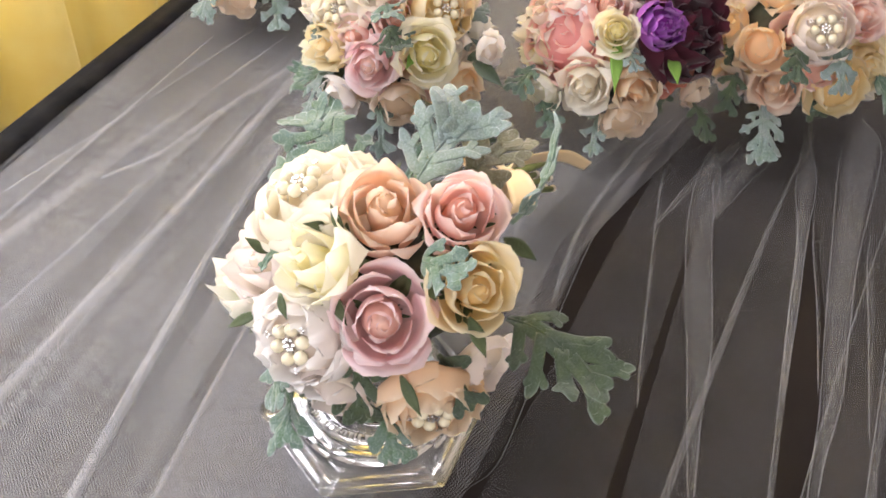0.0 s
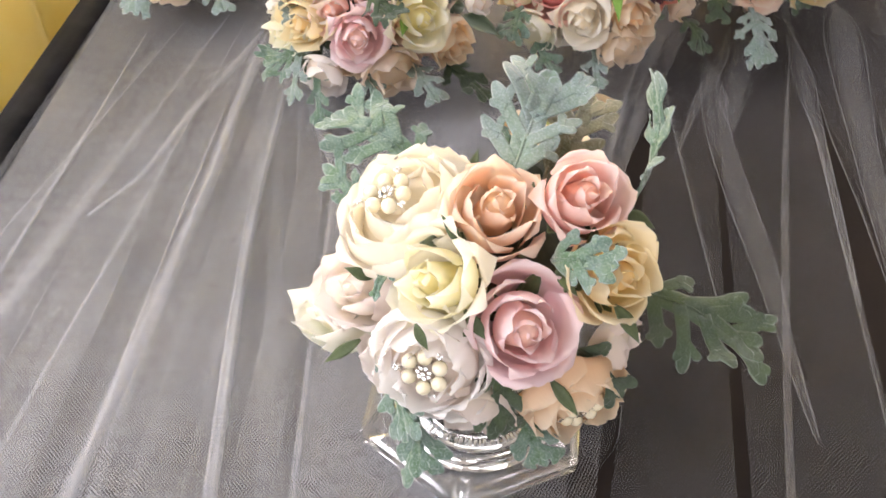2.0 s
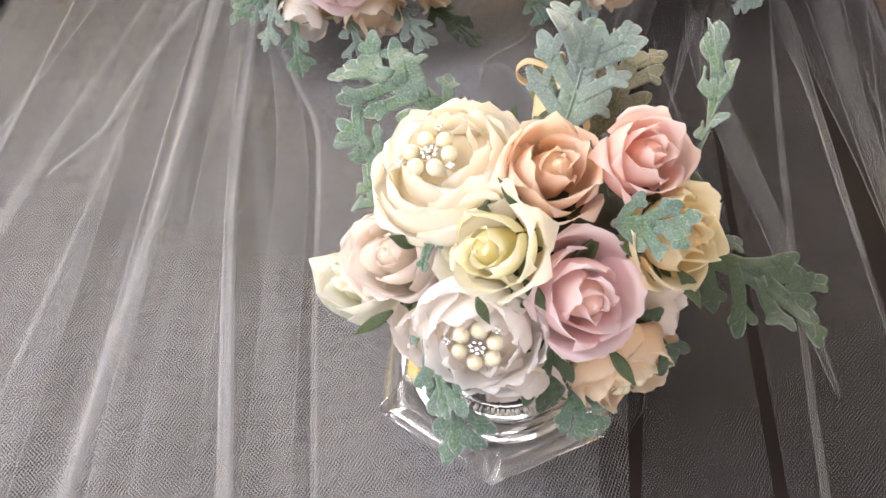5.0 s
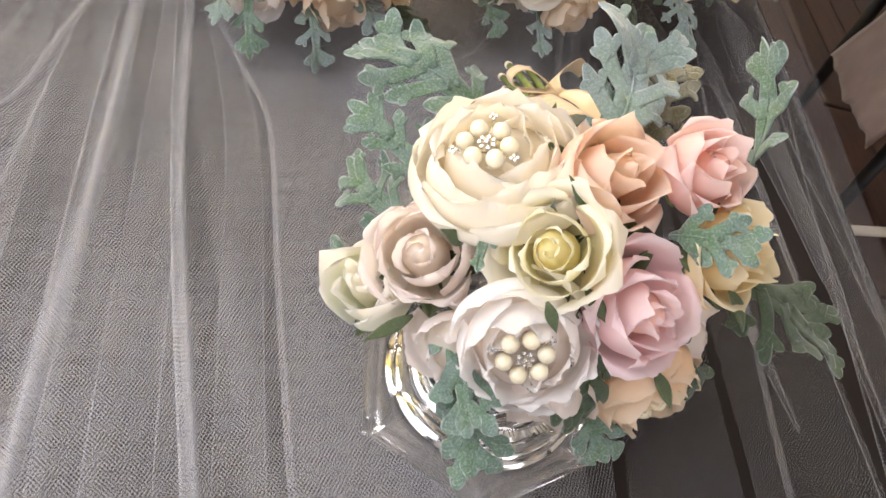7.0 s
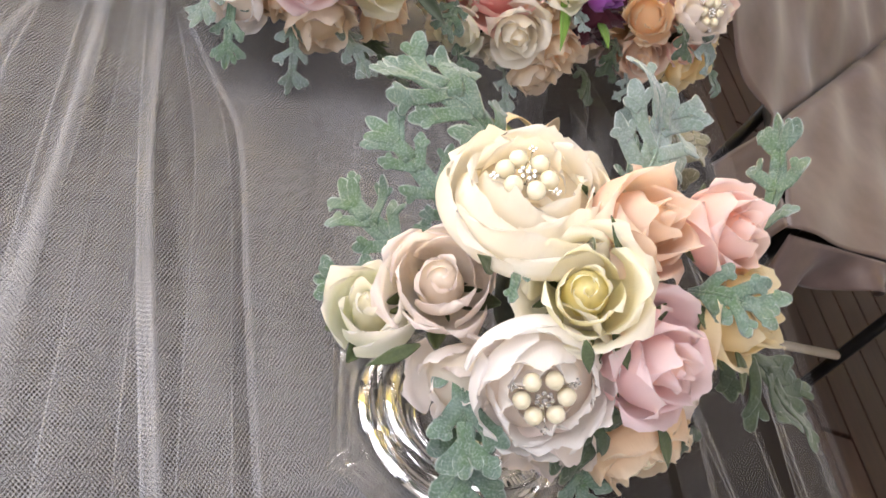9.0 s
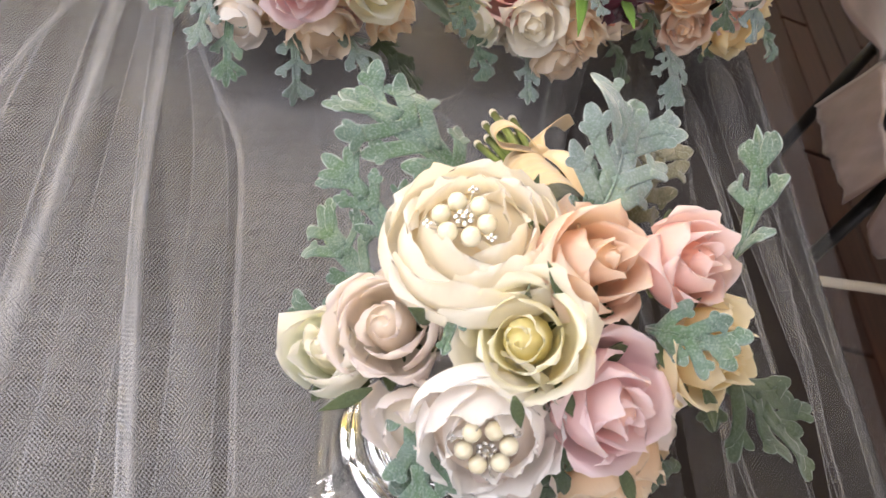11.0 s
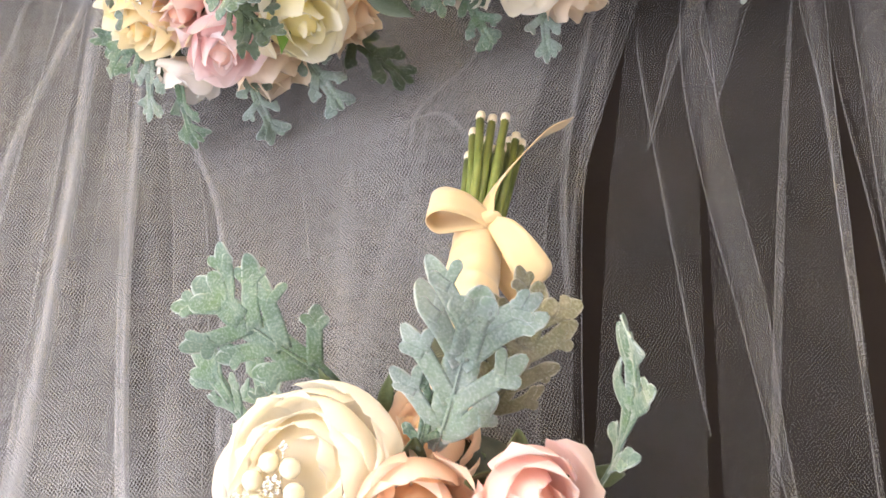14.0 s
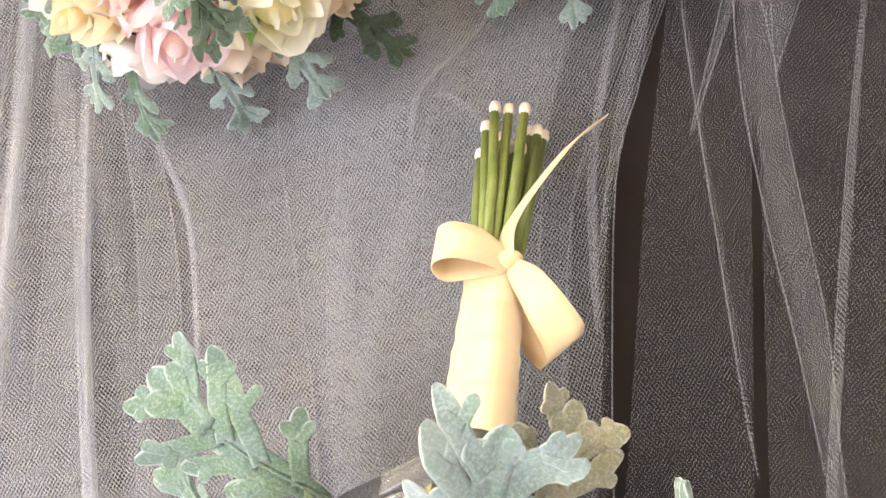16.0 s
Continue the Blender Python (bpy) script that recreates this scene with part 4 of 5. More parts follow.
# ---------------------------------------------------------------- the bouquet on the stand
def bouquet():
    ob = thing("rose_bouquet", "posy of silk roses and pearls with cream ribbon handle", "bouquet", m=pose(-0.01, 0.40, TOP + 0.02))
    inv = ob.matrix_basis.inverted()
    centre, knot, ends = Vector((0.002, 0.425, 0.835)), Vector((0.058, 0.541, 0.786)), Vector((0.103, 0.620, 0.742))
    neck = Vector((0.022, 0.465, 0.846))

    def put(o):
        o.matrix_basis = inv @ o.matrix_basis
        return o

    put(part("foam", ball(Vector((-0.010, 0.402, 0.836)), 0.043, 20, (1.1, 0.85, 0.95)), TWINE, ob, "dark green core of stems"))
    put(rose_big(ob))
    put(peony(ob, "white_bloom", WHITE_BLUSH, (-0.068, 0.350, 0.836), (-0.50, -0.72, 0.30), 0.038, 0.031, 17, 12, 0.4, "white and blush bloom with pearl brooch", pearl_r=0.0138, ruffled=0.055, flat=0.5, inner=0.34))
    put(peony(ob, "peach_bloom", PEACH_PALE, (0.013, 0.328, 0.803), (0.16, -0.95, -0.14), 0.035, 0.034, 16, 21, 0.1, "peach bloom with pearl brooch facing down", pearl_r=0.013))
    for top, nrm, R, seed in (((-0.084, 0.374, 0.806), (-0.75, -0.60, 0.15), 0.027, 31), ((-0.044, 0.338, 0.797), (-0.35, -0.88, -0.25), 0.029, 32), ((0.045, 0.350, 0.815), (0.6, -0.75, -0.1), 0.026, 33)):
        put(peony(ob, "blush_bloom", BLUSH, top, nrm, R, 0.022, 8, seed, seed, "open blush petals low in the posy", with_brooch=False, flat=1.0, inner=0.3))
    for name, mat, top, nrm, R, H, seed, curl, closed, n in (
        ("peach_rose", PEACH, (-0.018, 0.392, 0.911), (0.0, -0.44, 0.90), 0.0285, 0.048, 1, 0.9, 0.50, 13),
        ("pink_rose", PINK, (0.026, 0.382, 0.917), (0.08, -0.52, 0.85), 0.0248, 0.040, 2, 1.0, 0.35, 12),
        ("lilac_rose", LILAC_PINK, (-0.017, 0.334, 0.871), (0.02, -0.76, 0.62), 0.0295, 0.044, 3, 1.0, 0.15, 13),
        ("lemon_rose", LEMON, (-0.067, 0.371, 0.885), (-0.68, -0.36, 0.64), 0.0272, 0.042, 4, 1.1, 0.0, 14),
        ("golden_rose", GOLD, (0.037, 0.344, 0.889), (0.22, -0.74, 0.62), 0.0260, 0.040, 5, 1.0, 0.10, 12),
        ("blush_rose", BLUSH, (-0.101, 0.409, 0.846), (-0.58, -0.34, 0.72), 0.0290, 0.048, 6, 0.8, 0.55, 12),
        ("peach_rose", PEACH, (-0.004, 0.438, 0.882), (0.0, 0.45, 0.89), 0.0240, 0.038, 8, 0.8, 0.3, 11),
        ("white_bud", GREEN_WHITE, (-0.119, 0.421, 0.814), (-0.62, -0.20, 0.74), 0.0245, 0.054, 7, 0.3, 0.9, 10),
    ):
        o = put(rose(ob, name, mat, top, nrm, R, H, n, curl, seed, seed * 1.1, name.replace("_", " ") + " of silk with rolled petal rims", closed))
        sepals(o, R, H, seed)
    # felted leaves: base, tip, facing, width, material, lobes, droop, fold, twist
    for base, tip, nrm, width, mat, lobes, droop, fld, tw, seed in (
        ((-0.035, 0.468, 0.860), (-0.084, 0.536, 0.862), (0.0, -0.25, 1.0), 0.056, DUSTY, 4, 0.10, 0.15, 0.2, 1),
        ((-0.004, 0.424, 0.884), (0.034, 0.474, 0.918), (-0.15, -0.52, 0.82), 0.062, DUSTY_PALE, 4, 0.22, 0.1, 0.1, 2),
        ((0.018, 0.428, 0.876), (0.062, 0.470, 0.900), (0.0, -0.4, 0.9), 0.046, DUSTY_TAN, 4, 0.2, 0.1, 0.0, 3),
        ((0.052, 0.388, 0.898), (0.077, 0.442, 0.935), (-0.93, -0.25, -0.10), 0.034, DUSTY, 3, -0.25, 0.1, 0.2, 4),
        ((0.055, 0.372, 0.840), (0.110, 0.318, 0.838), (0.25, -0.45, 0.85), 0.056, DUSTY_DARK, 4, 0.10, 0.0, 0.1, 6),
        ((0.004, 0.372, 0.880), (0.027, 0.345, 0.900), (-0.05, -0.60, 0.75), 0.034, DUSTY, 3, 0.25, 0.0, 0.0, 7),
        ((-0.030, 0.350, 0.838), (-0.026, 0.330, 0.790), (-0.10, -0.95, 0.25), 0.040, DUSTY_DARK, 3, 0.1, 0.0, 0.1, 8),
        ((-0.075, 0.395, 0.815), (-0.082, 0.340, 0.785), (-0.75, -0.50, 0.35), 0.040, DUSTY, 3, 0.10, 0.0, 0.0, 9),
        ((-0.072, 0.372, 0.790), (-0.075, 0.330, 0.762), (-0.65, -0.60, 0.35), 0.040, DUSTY, 3, 0.1, 0.0, 0.1, 10),
        ((-0.060, 0.440, 0.835), (-0.094, 0.510, 0.845), (-0.70, -0.15, 0.70), 0.036, DUSTY, 4, 0.15, -0.1, 0.2, 11),
        ((-0.060, 0.440, 0.800), (-0.075, 0.525, 0.775), (-0.80, -0.10, 0.60), 0.044, DUSTY, 4, 0.15, 0.1, 0.1, 12),
        ((-0.065, 0.435, 0.790), (-0.105, 0.470, 0.765), (-0.75, -0.20, 0.55), 0.034, DUSTY, 3, 0.1, 0.0, 0.1, 13),
        ((0.015, 0.350, 0.830), (0.036, 0.325, 0.812), (0.25, -0.90, 0.35), 0.030, DUSTY_DARK, 2, 0.1, 0.0, 0.0, 14),
        ((-0.018, 0.345, 0.800), (-0.008, 0.318, 0.768), (-0.2, -0.90, 0.2), 0.034, DUSTY, 3, 0.1, 0.0, 0.0, 15),
        ((-0.075, 0.400, 0.865), (-0.088, 0.382, 0.862), (-0.60, -0.5, 0.6), 0.018, DUSTY, 1, 0.1, 0.0, 0.0, 16),
        ((-0.010, 0.425, 0.890), (0.004, 0.446, 0.902), (-0.1, -0.5, 0.85), 0.020, DUSTY, 2, 0.1, 0.0, 0.0, 17),
    ):
        put(felted_leaf(ob, base, tip, nrm, width, mat, lobes, droop, fld, tw, seed, "felted grey-green ragwort leaf"))
    for base, tip, nrm, width in (
        ((-0.048, 0.398, 0.880), (-0.062, 0.386, 0.895), (-0.2, -0.6, 0.8), 0.009),
        ((-0.040, 0.385, 0.888), (-0.048, 0.398, 0.900), (-0.2, -0.6, 0.8), 0.008),
        ((-0.085, 0.400, 0.858), (-0.099, 0.402, 0.868), (-0.3, -0.5, 0.8), 0.010),
        ((-0.095, 0.398, 0.808), (-0.117, 0.398, 0.793), (-0.5, -0.6, 0.6), 0.010),
        ((-0.072, 0.353, 0.874), (-0.068, 0.343, 0.864), (-0.4, -0.8, 0.4), 0.008),
        ((-0.006, 0.330, 0.835), (0.006, 0.315, 0.818), (0.1, -0.9, 0.4), 0.010),
        ((-0.045, 0.360, 0.868), (-0.036, 0.345, 0.858), (-0.2, -0.8, 0.6), 0.010),
        ((0.030, 0.345, 0.868), (0.040, 0.330, 0.852), (0.3, -0.8, 0.5), 0.012),
        ((0.004, 0.365, 0.880), (0.012, 0.352, 0.872), (0.0, -0.7, 0.7), 0.010),
        ((0.050, 0.395, 0.880), (0.070, 0.390, 0.868), (0.4, -0.5, 0.7), 0.014),
        ((-0.020, 0.446, 0.868), (-0.010, 0.462, 0.880), (-0.2, -0.2, 0.95), 0.010),
        ((-0.036, 0.458, 0.862), (-0.040, 0.476, 0.868), (-0.3, -0.2, 0.9), 0.010),
    ):
        put(green_leaf(ob, base, tip, nrm, width, SEPAL, name="green_leaf", label="small pointed green leaf"))
    # handle: stems bound with dark tape, then cream satin ribbon, tied in a bow
    axis = (ends - neck).normalized()
    q = [neck + axis * d for d in np.linspace(-0.022, 0.0050, 52)]
    put(part("tape", tube(q, [0.0146 - 0.0005 * i / 51 + 0.0005 * abs(math.sin(i * 0.78)) for i in range(52)], 20), TWINE, ob, "dark green florist's tape round the stems"))
    grip = [neck + axis * d for d in np.linspace(0.004, 0.095, 64)]
    put(part("ribbon_wrap", tube(grip, [0.0150 - 0.0022 * (i / 63) + 0.0005 * ((i * 4.3 / 63) % 1.0) + 0.0002 * math.sin(i * 0.7) for i in range(64)], 28), RIBBON, ob, "cream satin ribbon wound round the handle"))
    side = axis.cross(Vector((0, 0, 1))).normalized()
    up = side.cross(axis)
    rng = random.Random(3)
    for k in range(15):
        a = k * 2.4
        r = 0.0150 * math.sqrt((k + 0.4) / 15)
        off = side * math.cos(a) * r + up * math.sin(a) * r
        far = ends + axis * rng.uniform(-0.040, -0.013) + off * 1.2
        s0 = neck + axis * 0.09 + off * 0.62
        mid = (s0 + far) / 2 + side * rng.uniform(-0.0015, 0.0015)
        st = put(part("stem", tube([s0, mid, far], [0.0026, 0.0025, 0.0024], 8), STEM, ob))
        part("tip", tube([far - axis * 0.001, far + axis * 0.002, far + axis * 0.006, far + axis * 0.008], [0.0022, 0.0030, 0.0028, 0.0010], 10), BULB, st, "cream rounded stem tip")
    kn = neck + axis * 0.088 + up * 0.0140 + side * 0.004
    put(part("knot", ball(kn, 0.0055, 12, (1.3, 0.9, 0.7)), RIBBON, ob))
    lw = [0.013, 0.019, 0.021, 0.021, 0.021, 0.019, 0.013]
    loop = [kn, kn - side * 0.013 + up * 0.007 + axis * 0.001, kn - side * 0.026 + up * 0.009, kn - side * 0.032 + up * 0.002, kn - side * 0.026 - up * 0.004 - axis * 0.002, kn - side * 0.013 - up * 0.002 - axis * 0.001, kn]
    put(part("bow_loop", strip(loop, lw, tuple(axis), 0.0006, 0, 48), RIBBON, ob, "flat cream satin loop of the bow"))
    low = (side * 0.62 - axis * 0.78).normalized()
    across = (side * 0.78 + axis * 0.62).normalized()
    loop2 = [kn, kn + low * 0.013 + up * 0.003, kn + low * 0.028 + up * 0.001, kn + low * 0.042 - up * 0.008 + across * 0.002, kn + low * 0.040 - up * 0.018, kn + low * 0.020 - up * 0.014 - across * 0.003, kn - up * 0.003]
    put(part("bow_loop", strip(loop2, [0.006, 0.014, 0.018, 0.021, 0.021, 0.015, 0.006], [tuple(across * 0.8 + up * 0.5)] * 7, 0.0006, 0, 48), RIBBON, ob))
    tail_end = Vector((0.135, 0.591, 0.778))
    tail = [kn, kn + axis * 0.018 + up * 0.006, kn * 0.45 + tail_end * 0.55 + up * 0.010 + axis * 0.010, tail_end]
    put(part("bow_tail", strip(tail, [0.008, 0.013, 0.013, 0.009], tuple(up * 0.85 + side * 0.5), 0.0006, 0, 30), RIBBON, ob, "curved cream satin ribbon tail"))
    return ob


def rose_big(ob):
    return peony(ob, "ivory_bloom", IVORY, (-0.060, 0.431, 0.884), (-0.33, 0.10, 0.94), 0.0475, 0.036, 17, 11, 0.0, "large ivory cupped bloom with pearl brooch", pearl_r=0.0143, ruffled=0.05, flat=0.1, inner=0.34, span=1.22, shift=(-0.009, -0.001, 0.003))


bouquet()


# ---------------------------------------------------------------- the bouquets behind
def dome(ob, inv, centre, r):
    o = part("foam", ball(centre, r, 18, (1.0, 0.85, 0.9)), TWINE, ob, "dark green core of stems")
    o.matrix_basis = inv @ o.matrix_basis


def back_bouquet(label, centre, flowers, leaves, r=0.06):
    ob = thing("rose_bouquet", label, "bouquet", "bouquets lying in a row", pose(centre[0], centre[1], TOP + 0.004))
    inv = ob.matrix_basis.inverted()
    dome(ob, inv, centre, r)
    for i, (kind, mat, top, R, H) in enumerate(flowers):
        nrm = Vector(top) - Vector(centre) + Vector((0, -0.02, 0.01))
        seed = int(abs(top[0]) * 1000) + i * 7
        if kind == "pearl":
            o = peony(ob, "bloom", mat, top, nrm, R, H, 12, seed, i, "wide silk bloom with pearl brooch", pearl_r=0.013, nu=10, nv=7)
        elif kind == "peony":
            o = peony(ob, "peony", mat, top, nrm, R, H, 22, seed, i, "full ruffled silk peony", with_brooch=False, ruffled=0.09, nu=10, nv=7, inner=0.08)
        elif kind == "coral":
            o = peony(ob, "peony", mat, top, nrm, R, H, 17, seed, i, "large coral pink silk bloom", with_brooch=False, ruffled=0.02, flat=0.15, nu=11, nv=8, inner=0.10)
        elif kind == "open":
            o = peony(ob, "bloom", mat, top, nrm, R, H, 9, seed, i, "open silk bloom", with_brooch=False, flat=1.0, nu=9, nv=6)
        else:
            o = rose(ob, "rose", mat, top, nrm, R, H, 12, 0.9, seed, i, "silk rose with rolled petal rims", 0.1 if kind == "rose" else 0.5, 8, 7)
        o.matrix_basis = inv @ o.matrix_basis
    rng = random.Random(int(abs(centre[0]) * 1000))
    fill = [WHITE_BLUSH, BLUSH, PEACH_PALE, IVORY, PINK, LEMON]
    taken = [Vector(f[2]) for f in flowers]
    for i in range(130):
        way = Vector((rng.gauss(0, 1), rng.gauss(-0.45, 0.7), rng.gauss(0.35, 0.7))).normalized()
        top = Vector(centre) + Vector((way.x * 0.088, way.y * 0.070, way.z * 0.086))
        if top.z < TOP + 0.035 or top.y > centre[1] + 0.05 or min((top - q).length for q in taken) < 0.031:
            continue
        taken.append(top)
        o = rose(ob, "rose", rng.choice(fill), top, way, 0.022, 0.032, 10, 0.9, i + 300, i, "small silk rose among the others", 0.1, 7, 7)
        o.matrix_basis = inv @ o.matrix_basis
    for i in range(9):
        a = rng.uniform(0, 6.28)
        way = Vector((math.cos(a), -abs(math.sin(a)) * 0.8, rng.uniform(-0.45, 0.5)))
        base = Vector(centre) + way * 0.045
        tip = Vector(centre) + way * rng.uniform(0.074, 0.090)
        if tip.z < TOP + 0.01:
            continue
        o = felted_leaf(ob, base, tip, way.cross(Vector((0.3, 0.2, 0.1))) + Vector((0, -0.5, 0.8)), 0.030, rng.choice([DUSTY, DUSTY_DARK, DUSTY_PALE]), 3, 0.1, 0.05, 0.2, i + 50, "felted silver-green ragwort leaf")
        o.matrix_basis = inv @ o.matrix_basis
    for i, (kind, base, tip, nrm, width, mat) in enumerate(leaves):
        if kind == "felt":
            o = felted_leaf(ob, base, tip, nrm, width, mat, 4 if width > 0.035 else 3, 0.12, 0.05, 0.1, int(abs(base[0]) * 999) + i, "felted silver-green ragwort leaf")
        else:
            o = green_leaf(ob, base, tip, nrm, width, mat, 0.1, "green_leaf", "smooth green leaf")
        o.matrix_basis = inv @ o.matrix_basis
    ends = Vector(centre) + Vector((0.05, 0.22, 0.0))
    ends.z = TOP + 0.016
    o = part("ribbon_wrap", tube([Vector(centre) * (1 - t) + ends * t for t in np.linspace(0.15, 1, 8)], 0.013, 16), RIBBON, ob, "cream satin ribbon wound handle")
    o.matrix_basis = inv @ o.matrix_basis
    return ob


back_bouquet("posy of cream, gold and lemon silk roses with ragwort leaves", (-0.025, 0.762, 0.790), [
    ("pearl", IVORY, (-0.074, 0.731, 0.829), 0.036, 0.032), ("pearl", GOLD, (0.019, 0.722, 0.838), 0.037, 0.034),
    ("bud", GOLD, (-0.092, 0.712, 0.802), 0.025, 0.040), ("rose", LILAC_PINK, (-0.046, 0.676, 0.803), 0.025, 0.036),
    ("rose", LEMON, (0.009, 0.668, 0.822), 0.029, 0.040), ("open", BEIGE, (-0.016, 0.682, 0.762), 0.028, 0.026),
    ("rose", PEACH_PALE, (0.046, 0.692, 0.772), 0.022, 0.032), ("open", WHITE_BLUSH, (0.062, 0.700, 0.812), 0.017, 0.018),
    ("rose", WHITE_BLUSH, (-0.030, 0.735, 0.890), 0.028, 0.034), ("rose", PINK, (0.030, 0.755, 0.893), 0.026, 0.034),
    ("open", WHITE_BLUSH, (-0.075, 0.700, 0.755), 0.024, 0.022), ("rose", IVORY, (-0.105, 0.760, 0.830), 0.024, 0.034),
], [
    ("felt", (-0.075, 0.735, 0.760), (-0.118, 0.745, 0.748), (-0.1, -0.5, 0.85), 0.040, DUSTY),
    ("felt", (-0.035, 0.700, 0.760), (-0.031, 0.662, 0.722), (-0.2, -0.6, 0.75), 0.026, DUSTY_PALE),
    ("felt", (0.000, 0.700, 0.762), (0.014, 0.655, 0.752), (0.0, -0.5, 0.85), 0.030, DUSTY_PALE),
    ("felt", (0.030, 0.710, 0.750), (0.062, 0.668, 0.734), (0.1, -0.4, 0.9), 0.034, DUSTY_DARK),
    ("felt", (-0.030, 0.720, 0.840), (-0.026, 0.672, 0.852), (-0.1, -0.7, 0.7), 0.034, DUSTY),
    ("felt", (-0.030, 0.700, 0.830), (-0.016, 0.664, 0.832), (0.0, -0.7, 0.7), 0.036, DUSTY_DARK),
    ("felt", (-0.080, 0.735, 0.780), (-0.100, 0.690, 0.742), (-0.6, -0.5, 0.6), 0.024, DUSTY_PALE),
    ("felt", (-0.075, 0.715, 0.765), (-0.080, 0.672, 0.728), (-0.5, -0.6, 0.6), 0.026, DUSTY),
    ("green", (-0.004, 0.690, 0.815), (-0.012, 0.668, 0.812), (0, -0.7, 0.7), 0.012, BRIGHT_GREEN),
    ("green", (0.045, 0.700, 0.800), (0.070, 0.680, 0.790), (0.2, -0.6, 0.7), 0.02, DUSTY_DARK),
])
back_bouquet("posy of coral pink and burgundy silk blooms, purple where lit, with leaves", (0.172, 0.752, 0.795), [
    ("coral", CORAL_PINK, (0.118, 0.715, 0.824), 0.050, 0.044), ("rose", LEMON, (0.157, 0.672, 0.853), 0.019, 0.030),
    # the small purple bloom paints the lit side of the burgundy one
    ("peony", LIT_PURPLE, (0.198, 0.682, 0.854), 0.023, 0.032), ("peony", BURGUNDY, (0.232, 0.712, 0.838), 0.056, 0.048),
    ("rose", IVORY, (0.135, 0.668, 0.795), 0.025, 0.034), ("bud", PEACH_PALE, (0.186, 0.664, 0.793), 0.023, 0.038),
    ("open", BEIGE, (0.180, 0.672, 0.760), 0.026, 0.024), ("rose", RED_CORAL, (0.226, 0.695, 0.796), 0.022, 0.032),
    ("open", GREEN_WHITE, (0.104, 0.700, 0.770), 0.022, 0.018), ("rose", PINK, (0.150, 0.745, 0.893), 0.028, 0.034),
    ("peony", LIT_PURPLE, (0.205, 0.745, 0.895), 0.030, 0.034), ("open", BEIGE, (0.250, 0.710, 0.770), 0.020, 0.020),
], [
    ("felt", (0.160, 0.700, 0.755), (0.150, 0.652, 0.738), (0, -0.5, 0.85), 0.024, DUSTY_PALE),
    ("green", (0.162, 0.690, 0.835), (0.160, 0.655, 0.805), (0, -0.8, 0.6), 0.016, BRIGHT_GREEN),
    ("green", (0.210, 0.690, 0.820), (0.212, 0.660, 0.812), (0, -0.7, 0.7), 0.016, BRIGHT_GREEN),
    ("felt", (0.170, 0.690, 0.830), (0.176, 0.660, 0.822), (0, -0.8, 0.6), 0.020, DUSTY_PALE),
    ("felt", (0.245, 0.705, 0.765), (0.256, 0.675, 0.742), (0.2, -0.6, 0.7), 0.026, DUSTY_DARK),
    ("felt", (0.100, 0.715, 0.790), (0.082, 0.690, 0.775), (-0.4, -0.6, 0.7), 0.030, DUSTY),
    ("felt", (0.110, 0.705, 0.765), (0.118, 0.672, 0.742), (0, -0.6, 0.7), 0.028, DUSTY),
])
back_bouquet("posy of blush, pink and golden silk blooms with silver leaves", (0.352, 0.770, 0.790), [
    ("pearl", BLUSH, (0.334, 0.694, 0.848), 0.032, 0.036), ("rose", PEACH, (0.306, 0.692, 0.786), 0.025, 0.034),
    ("rose", PINK, (0.374, 0.710, 0.856), 0.024, 0.034), ("open", GOLD, (0.366, 0.690, 0.790), 0.032, 0.026),
    ("rose", GOLD, (0.396, 0.705, 0.805), 0.026, 0.032), ("open", PEACH_PALE, (0.288, 0.705, 0.822), 0.024, 0.024),
    ("open", PINK, (0.340, 0.690, 0.808), 0.018, 0.018), ("rose", BLUSH, (0.330, 0.750, 0.890), 0.028, 0.034),
    ("rose", IVORY, (0.390, 0.755, 0.880), 0.028, 0.034), ("rose", BEIGE, (0.425, 0.740, 0.830), 0.026, 0.034),
], [
    ("felt", (0.308, 0.705, 0.768), (0.300, 0.655, 0.735), (-0.1, -0.6, 0.8), 0.038, DUSTY_PALE),
    ("felt", (0.348, 0.705, 0.835), (0.356, 0.668, 0.800), (0.1, -0.8, 0.6), 0.034, DUSTY_PALE),
    ("felt", (0.318, 0.700, 0.830), (0.312, 0.668, 0.812), (-0.1, -0.8, 0.6), 0.030, DUSTY_DARK),
    ("felt", (0.400, 0.715, 0.795), (0.425, 0.690, 0.770), (0.3, -0.6, 0.7), 0.034, DUSTY),
    ("felt", (0.280, 0.715, 0.790), (0.268, 0.690, 0.765), (-0.3, -0.6, 0.7), 0.028, DUSTY_DARK),
])
back_bouquet("posy of pale blush silk roses on the tulle", (-0.165, 0.920, 0.785), [
    ("rose", BLUSH, (-0.160, 0.855, 0.792), 0.025, 0.034), ("rose", IVORY, (-0.205, 0.875, 0.800), 0.026, 0.034),
    ("rose", WHITE_BLUSH, (-0.120, 0.870, 0.810), 0.026, 0.034), ("open", BEIGE, (-0.185, 0.855, 0.760), 0.024, 0.024),
    ("rose", PINK, (-0.165, 0.880, 0.850), 0.026, 0.034),
], [
    ("felt", (-0.205, 0.880, 0.775), (-0.222, 0.845, 0.745), (-0.3, -0.6, 0.7), 0.036, DUSTY_PALE),
    ("felt", (-0.150, 0.875, 0.765), (-0.142, 0.835, 0.742), (0, -0.6, 0.7), 0.034, DUSTY_PALE),
])


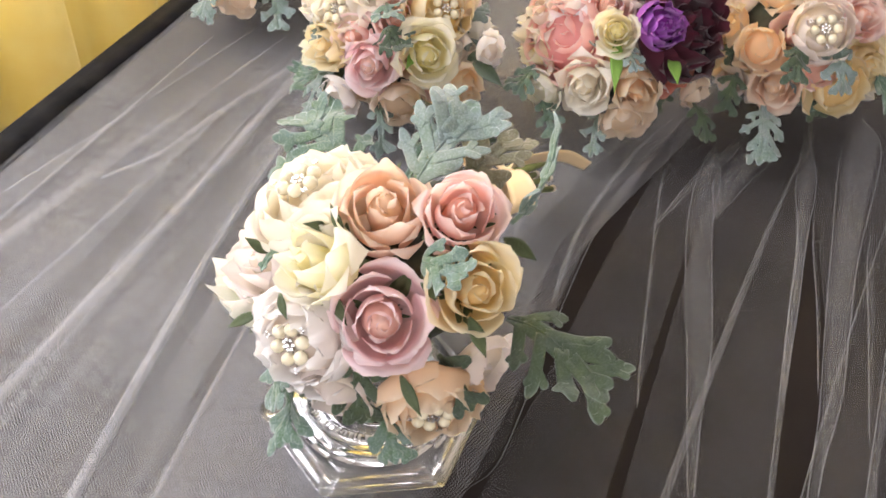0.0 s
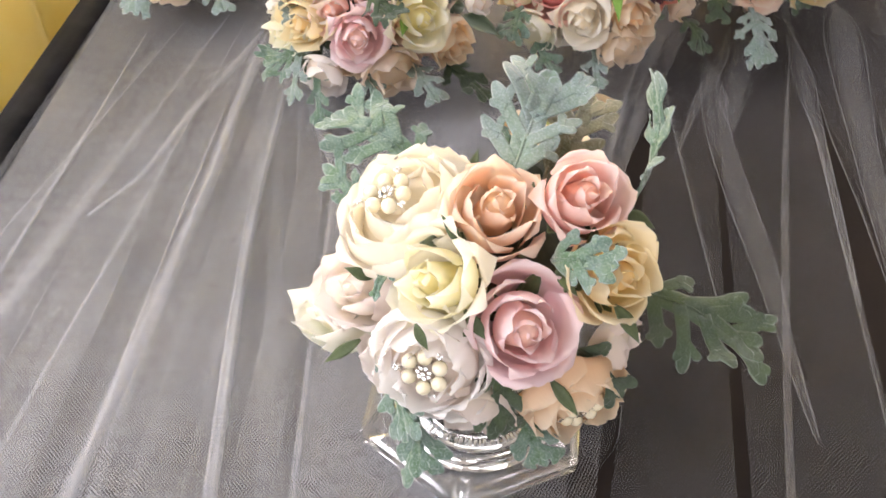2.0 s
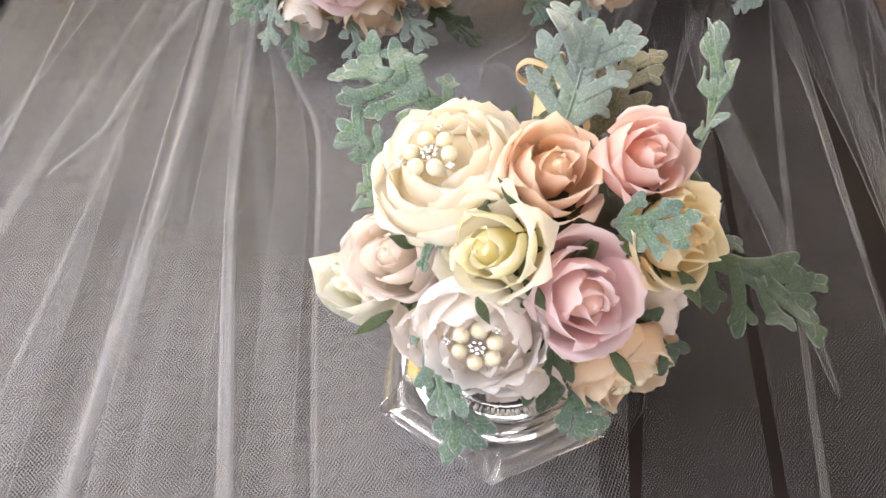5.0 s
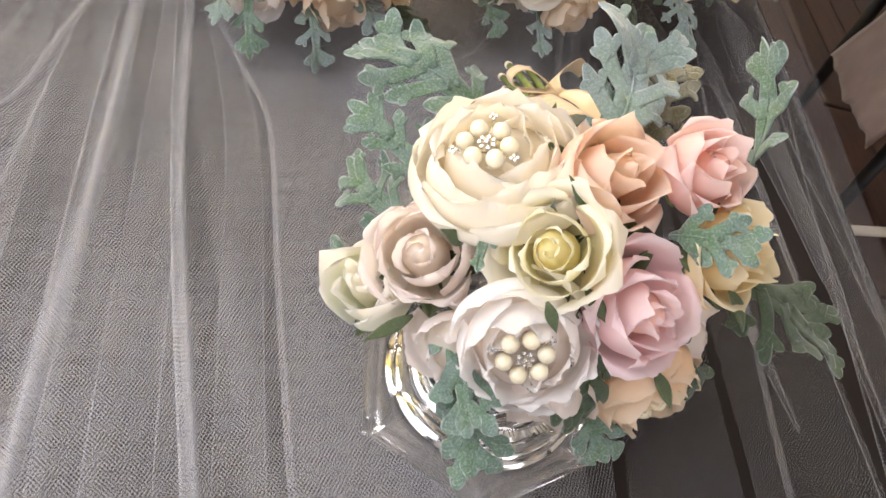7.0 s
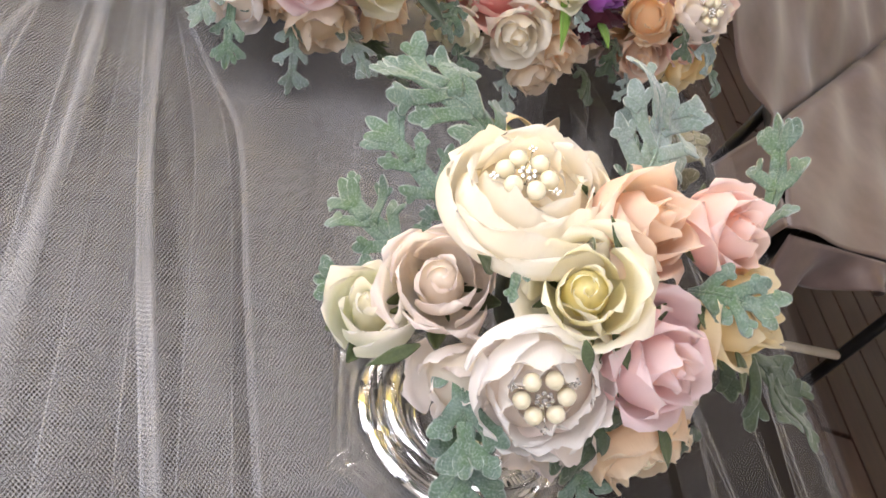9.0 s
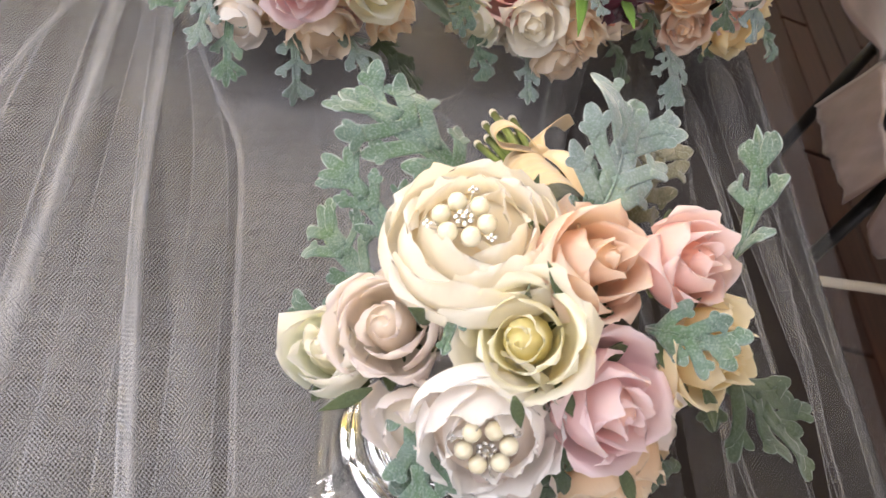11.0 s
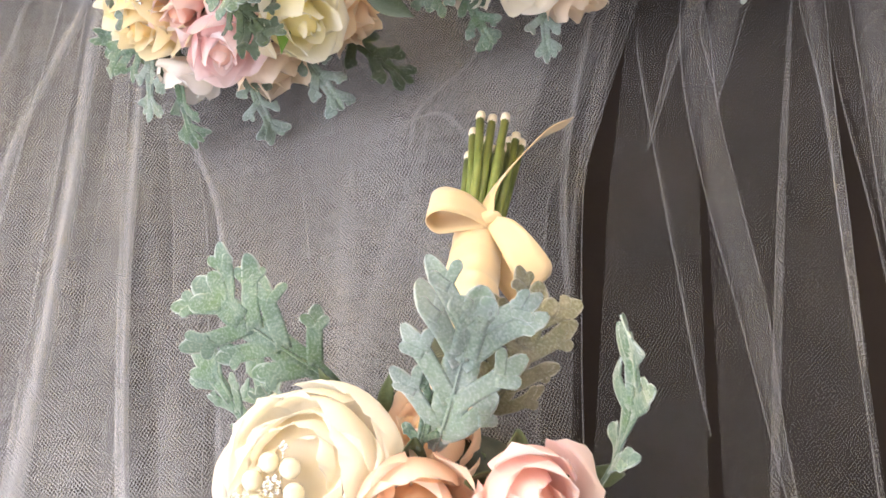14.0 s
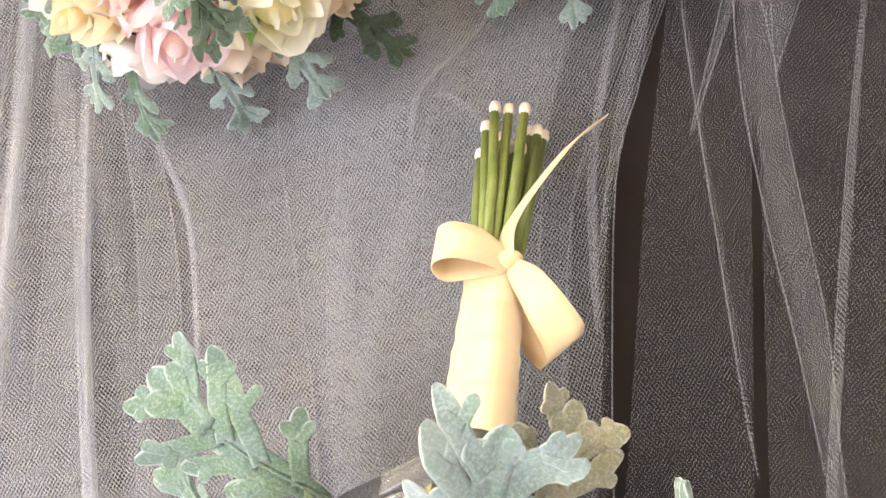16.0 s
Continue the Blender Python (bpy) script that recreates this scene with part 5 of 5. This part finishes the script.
# ---------------------------------------------------------------- draped bench beyond the table
def draped_bench():
    ob = thing("bench", "black iron bench standing beside the table under a drape", "bench")
    for x, y in ((1.16, 0.84), (1.62, 0.74), (1.45, 1.20), (2.30, 1.50)):
        part("leg", tube([(x, y, 0.0), (x, y, 0.43)], 0.014, 10), IRON, ob)
    part("rail", tube([(1.16, 0.84, 0.41), (1.62, 0.74, 0.41)], 0.012, 8), IRON, ob)
    part("rail", tube([(1.45, 1.20, 0.41), (2.30, 1.50, 0.41)], 0.012, 8), IRON, ob)
    part("rail", tube([(1.16, 0.84, 0.41), (1.45, 1.20, 0.41)], 0.012, 8), IRON, ob)
    part("stretcher", tube([(1.16, 0.84, 0.13), (1.62, 0.74, 0.13)], 0.010, 8), CREAM_WOOD, ob, "pale wooden stretcher")
    return ob


def satin_drape():
    ob = thing("satin_drape", "mauve satin cloth hanging in soft folds over the bench", "drape")

    def patch(c00, c01, c10, c11, nu, nv, wave, seed):
        s, t = np.meshgrid(np.linspace(0, 1, nu), np.linspace(0, 1, nv))
        P = ((1 - s) * (1 - t))[..., None] * np.array(c00) + (s * (1 - t))[..., None] * np.array(c01) + ((1 - s) * t)[..., None] * np.array(c10) + (s * t)[..., None] * np.array(c11)
        P[..., 2] += wave * (np.sin(s * 9 + t * 2 + seed) * np.sin(t * 3 + seed) + 0.5 * np.sin(s * 21 + seed * 2 + t * 4) + 0.35 * np.sin(s * 37 - t * 9 + seed))
        return P

    seat = patch((1.02, 0.79, 0.47), (2.20, 0.52, 0.47), (1.20, 1.03, 0.50), (2.68, 1.72, 0.50), 70, 40, 0.012, 0.4)
    seat[-3:, :, 2] -= np.array([0.004, 0.012, 0.022])[:, None]
    back = patch((1.20, 1.03, 0.485), (2.68, 1.72, 0.485), (0.98, 1.22, 0.66), (2.40, 2.20, 0.92), 70, 40, 0.020, 2.0)
    back[:3, :, 2] -= np.array([0.018, 0.006, 0.0])[:, None]
    s = np.linspace(0, 1, 90)
    t = np.linspace(0, 1, 12)
    S, T = np.meshgrid(s, t)
    front = np.array((1.02, 0.79, 0.474)) * (1 - S[..., None]) + np.array((2.20, 0.52, 0.474)) * S[..., None]
    drop = (0.075 + 0.035 * np.sin(S * 23) + 0.02 * np.sin(S * 61)) * T
    front[..., 2] -= drop
    front[..., 1] -= 0.012 + 0.030 * T * np.sin(S * 42) + 0.02 * T
    left = patch((1.02, 0.79, 0.474), (1.20, 1.03, 0.50), (1.00, 0.80, 0.40), (1.17, 1.05, 0.36), 24, 10, 0.006, 1.0)
    part("seat_cloth", sheet(seat, 0.0012), MAUVE, ob)
    part("back_cloth", sheet(back, 0.0012), MAUVE, ob)
    part("hem", sheet(front, 0.0012), MAUVE, ob, "ruffled lower edge of the satin")
    part("side_fall", sheet(left, 0.0012), MAUVE, ob)
    return ob


draped_bench()
satin_drape()


# ---------------------------------------------------------------- floor planks
plank = mesh_of("plank", *(lambda p: (p[0], p[1]))(block(-0.046, 0.046, -0.9, 0.9, -0.02, 0.0, 0.002)), WOOD, None, False)
for row in range(-14, 32):
    a = 0.25 + 0.0945 * row
    if not WALL_L + 0.05 < a < WALL_R - 0.05:
        continue
    for col in range(-2, 4):
        b = -0.9 + 1.81 * col + 0.6 * (row % 3)
        low, high = max(b - 0.9, WALL_N + 0.002), min(b + 0.9, WALL_F - 0.002)
        if high - low < 0.05:
            continue
        o = new("plank", plank)
        o.parent = floor
        o.matrix_basis = pose(a, (low + high) / 2, 0) @ Matrix.Diagonal((1, (high - low) / 1.8, 1, 1))
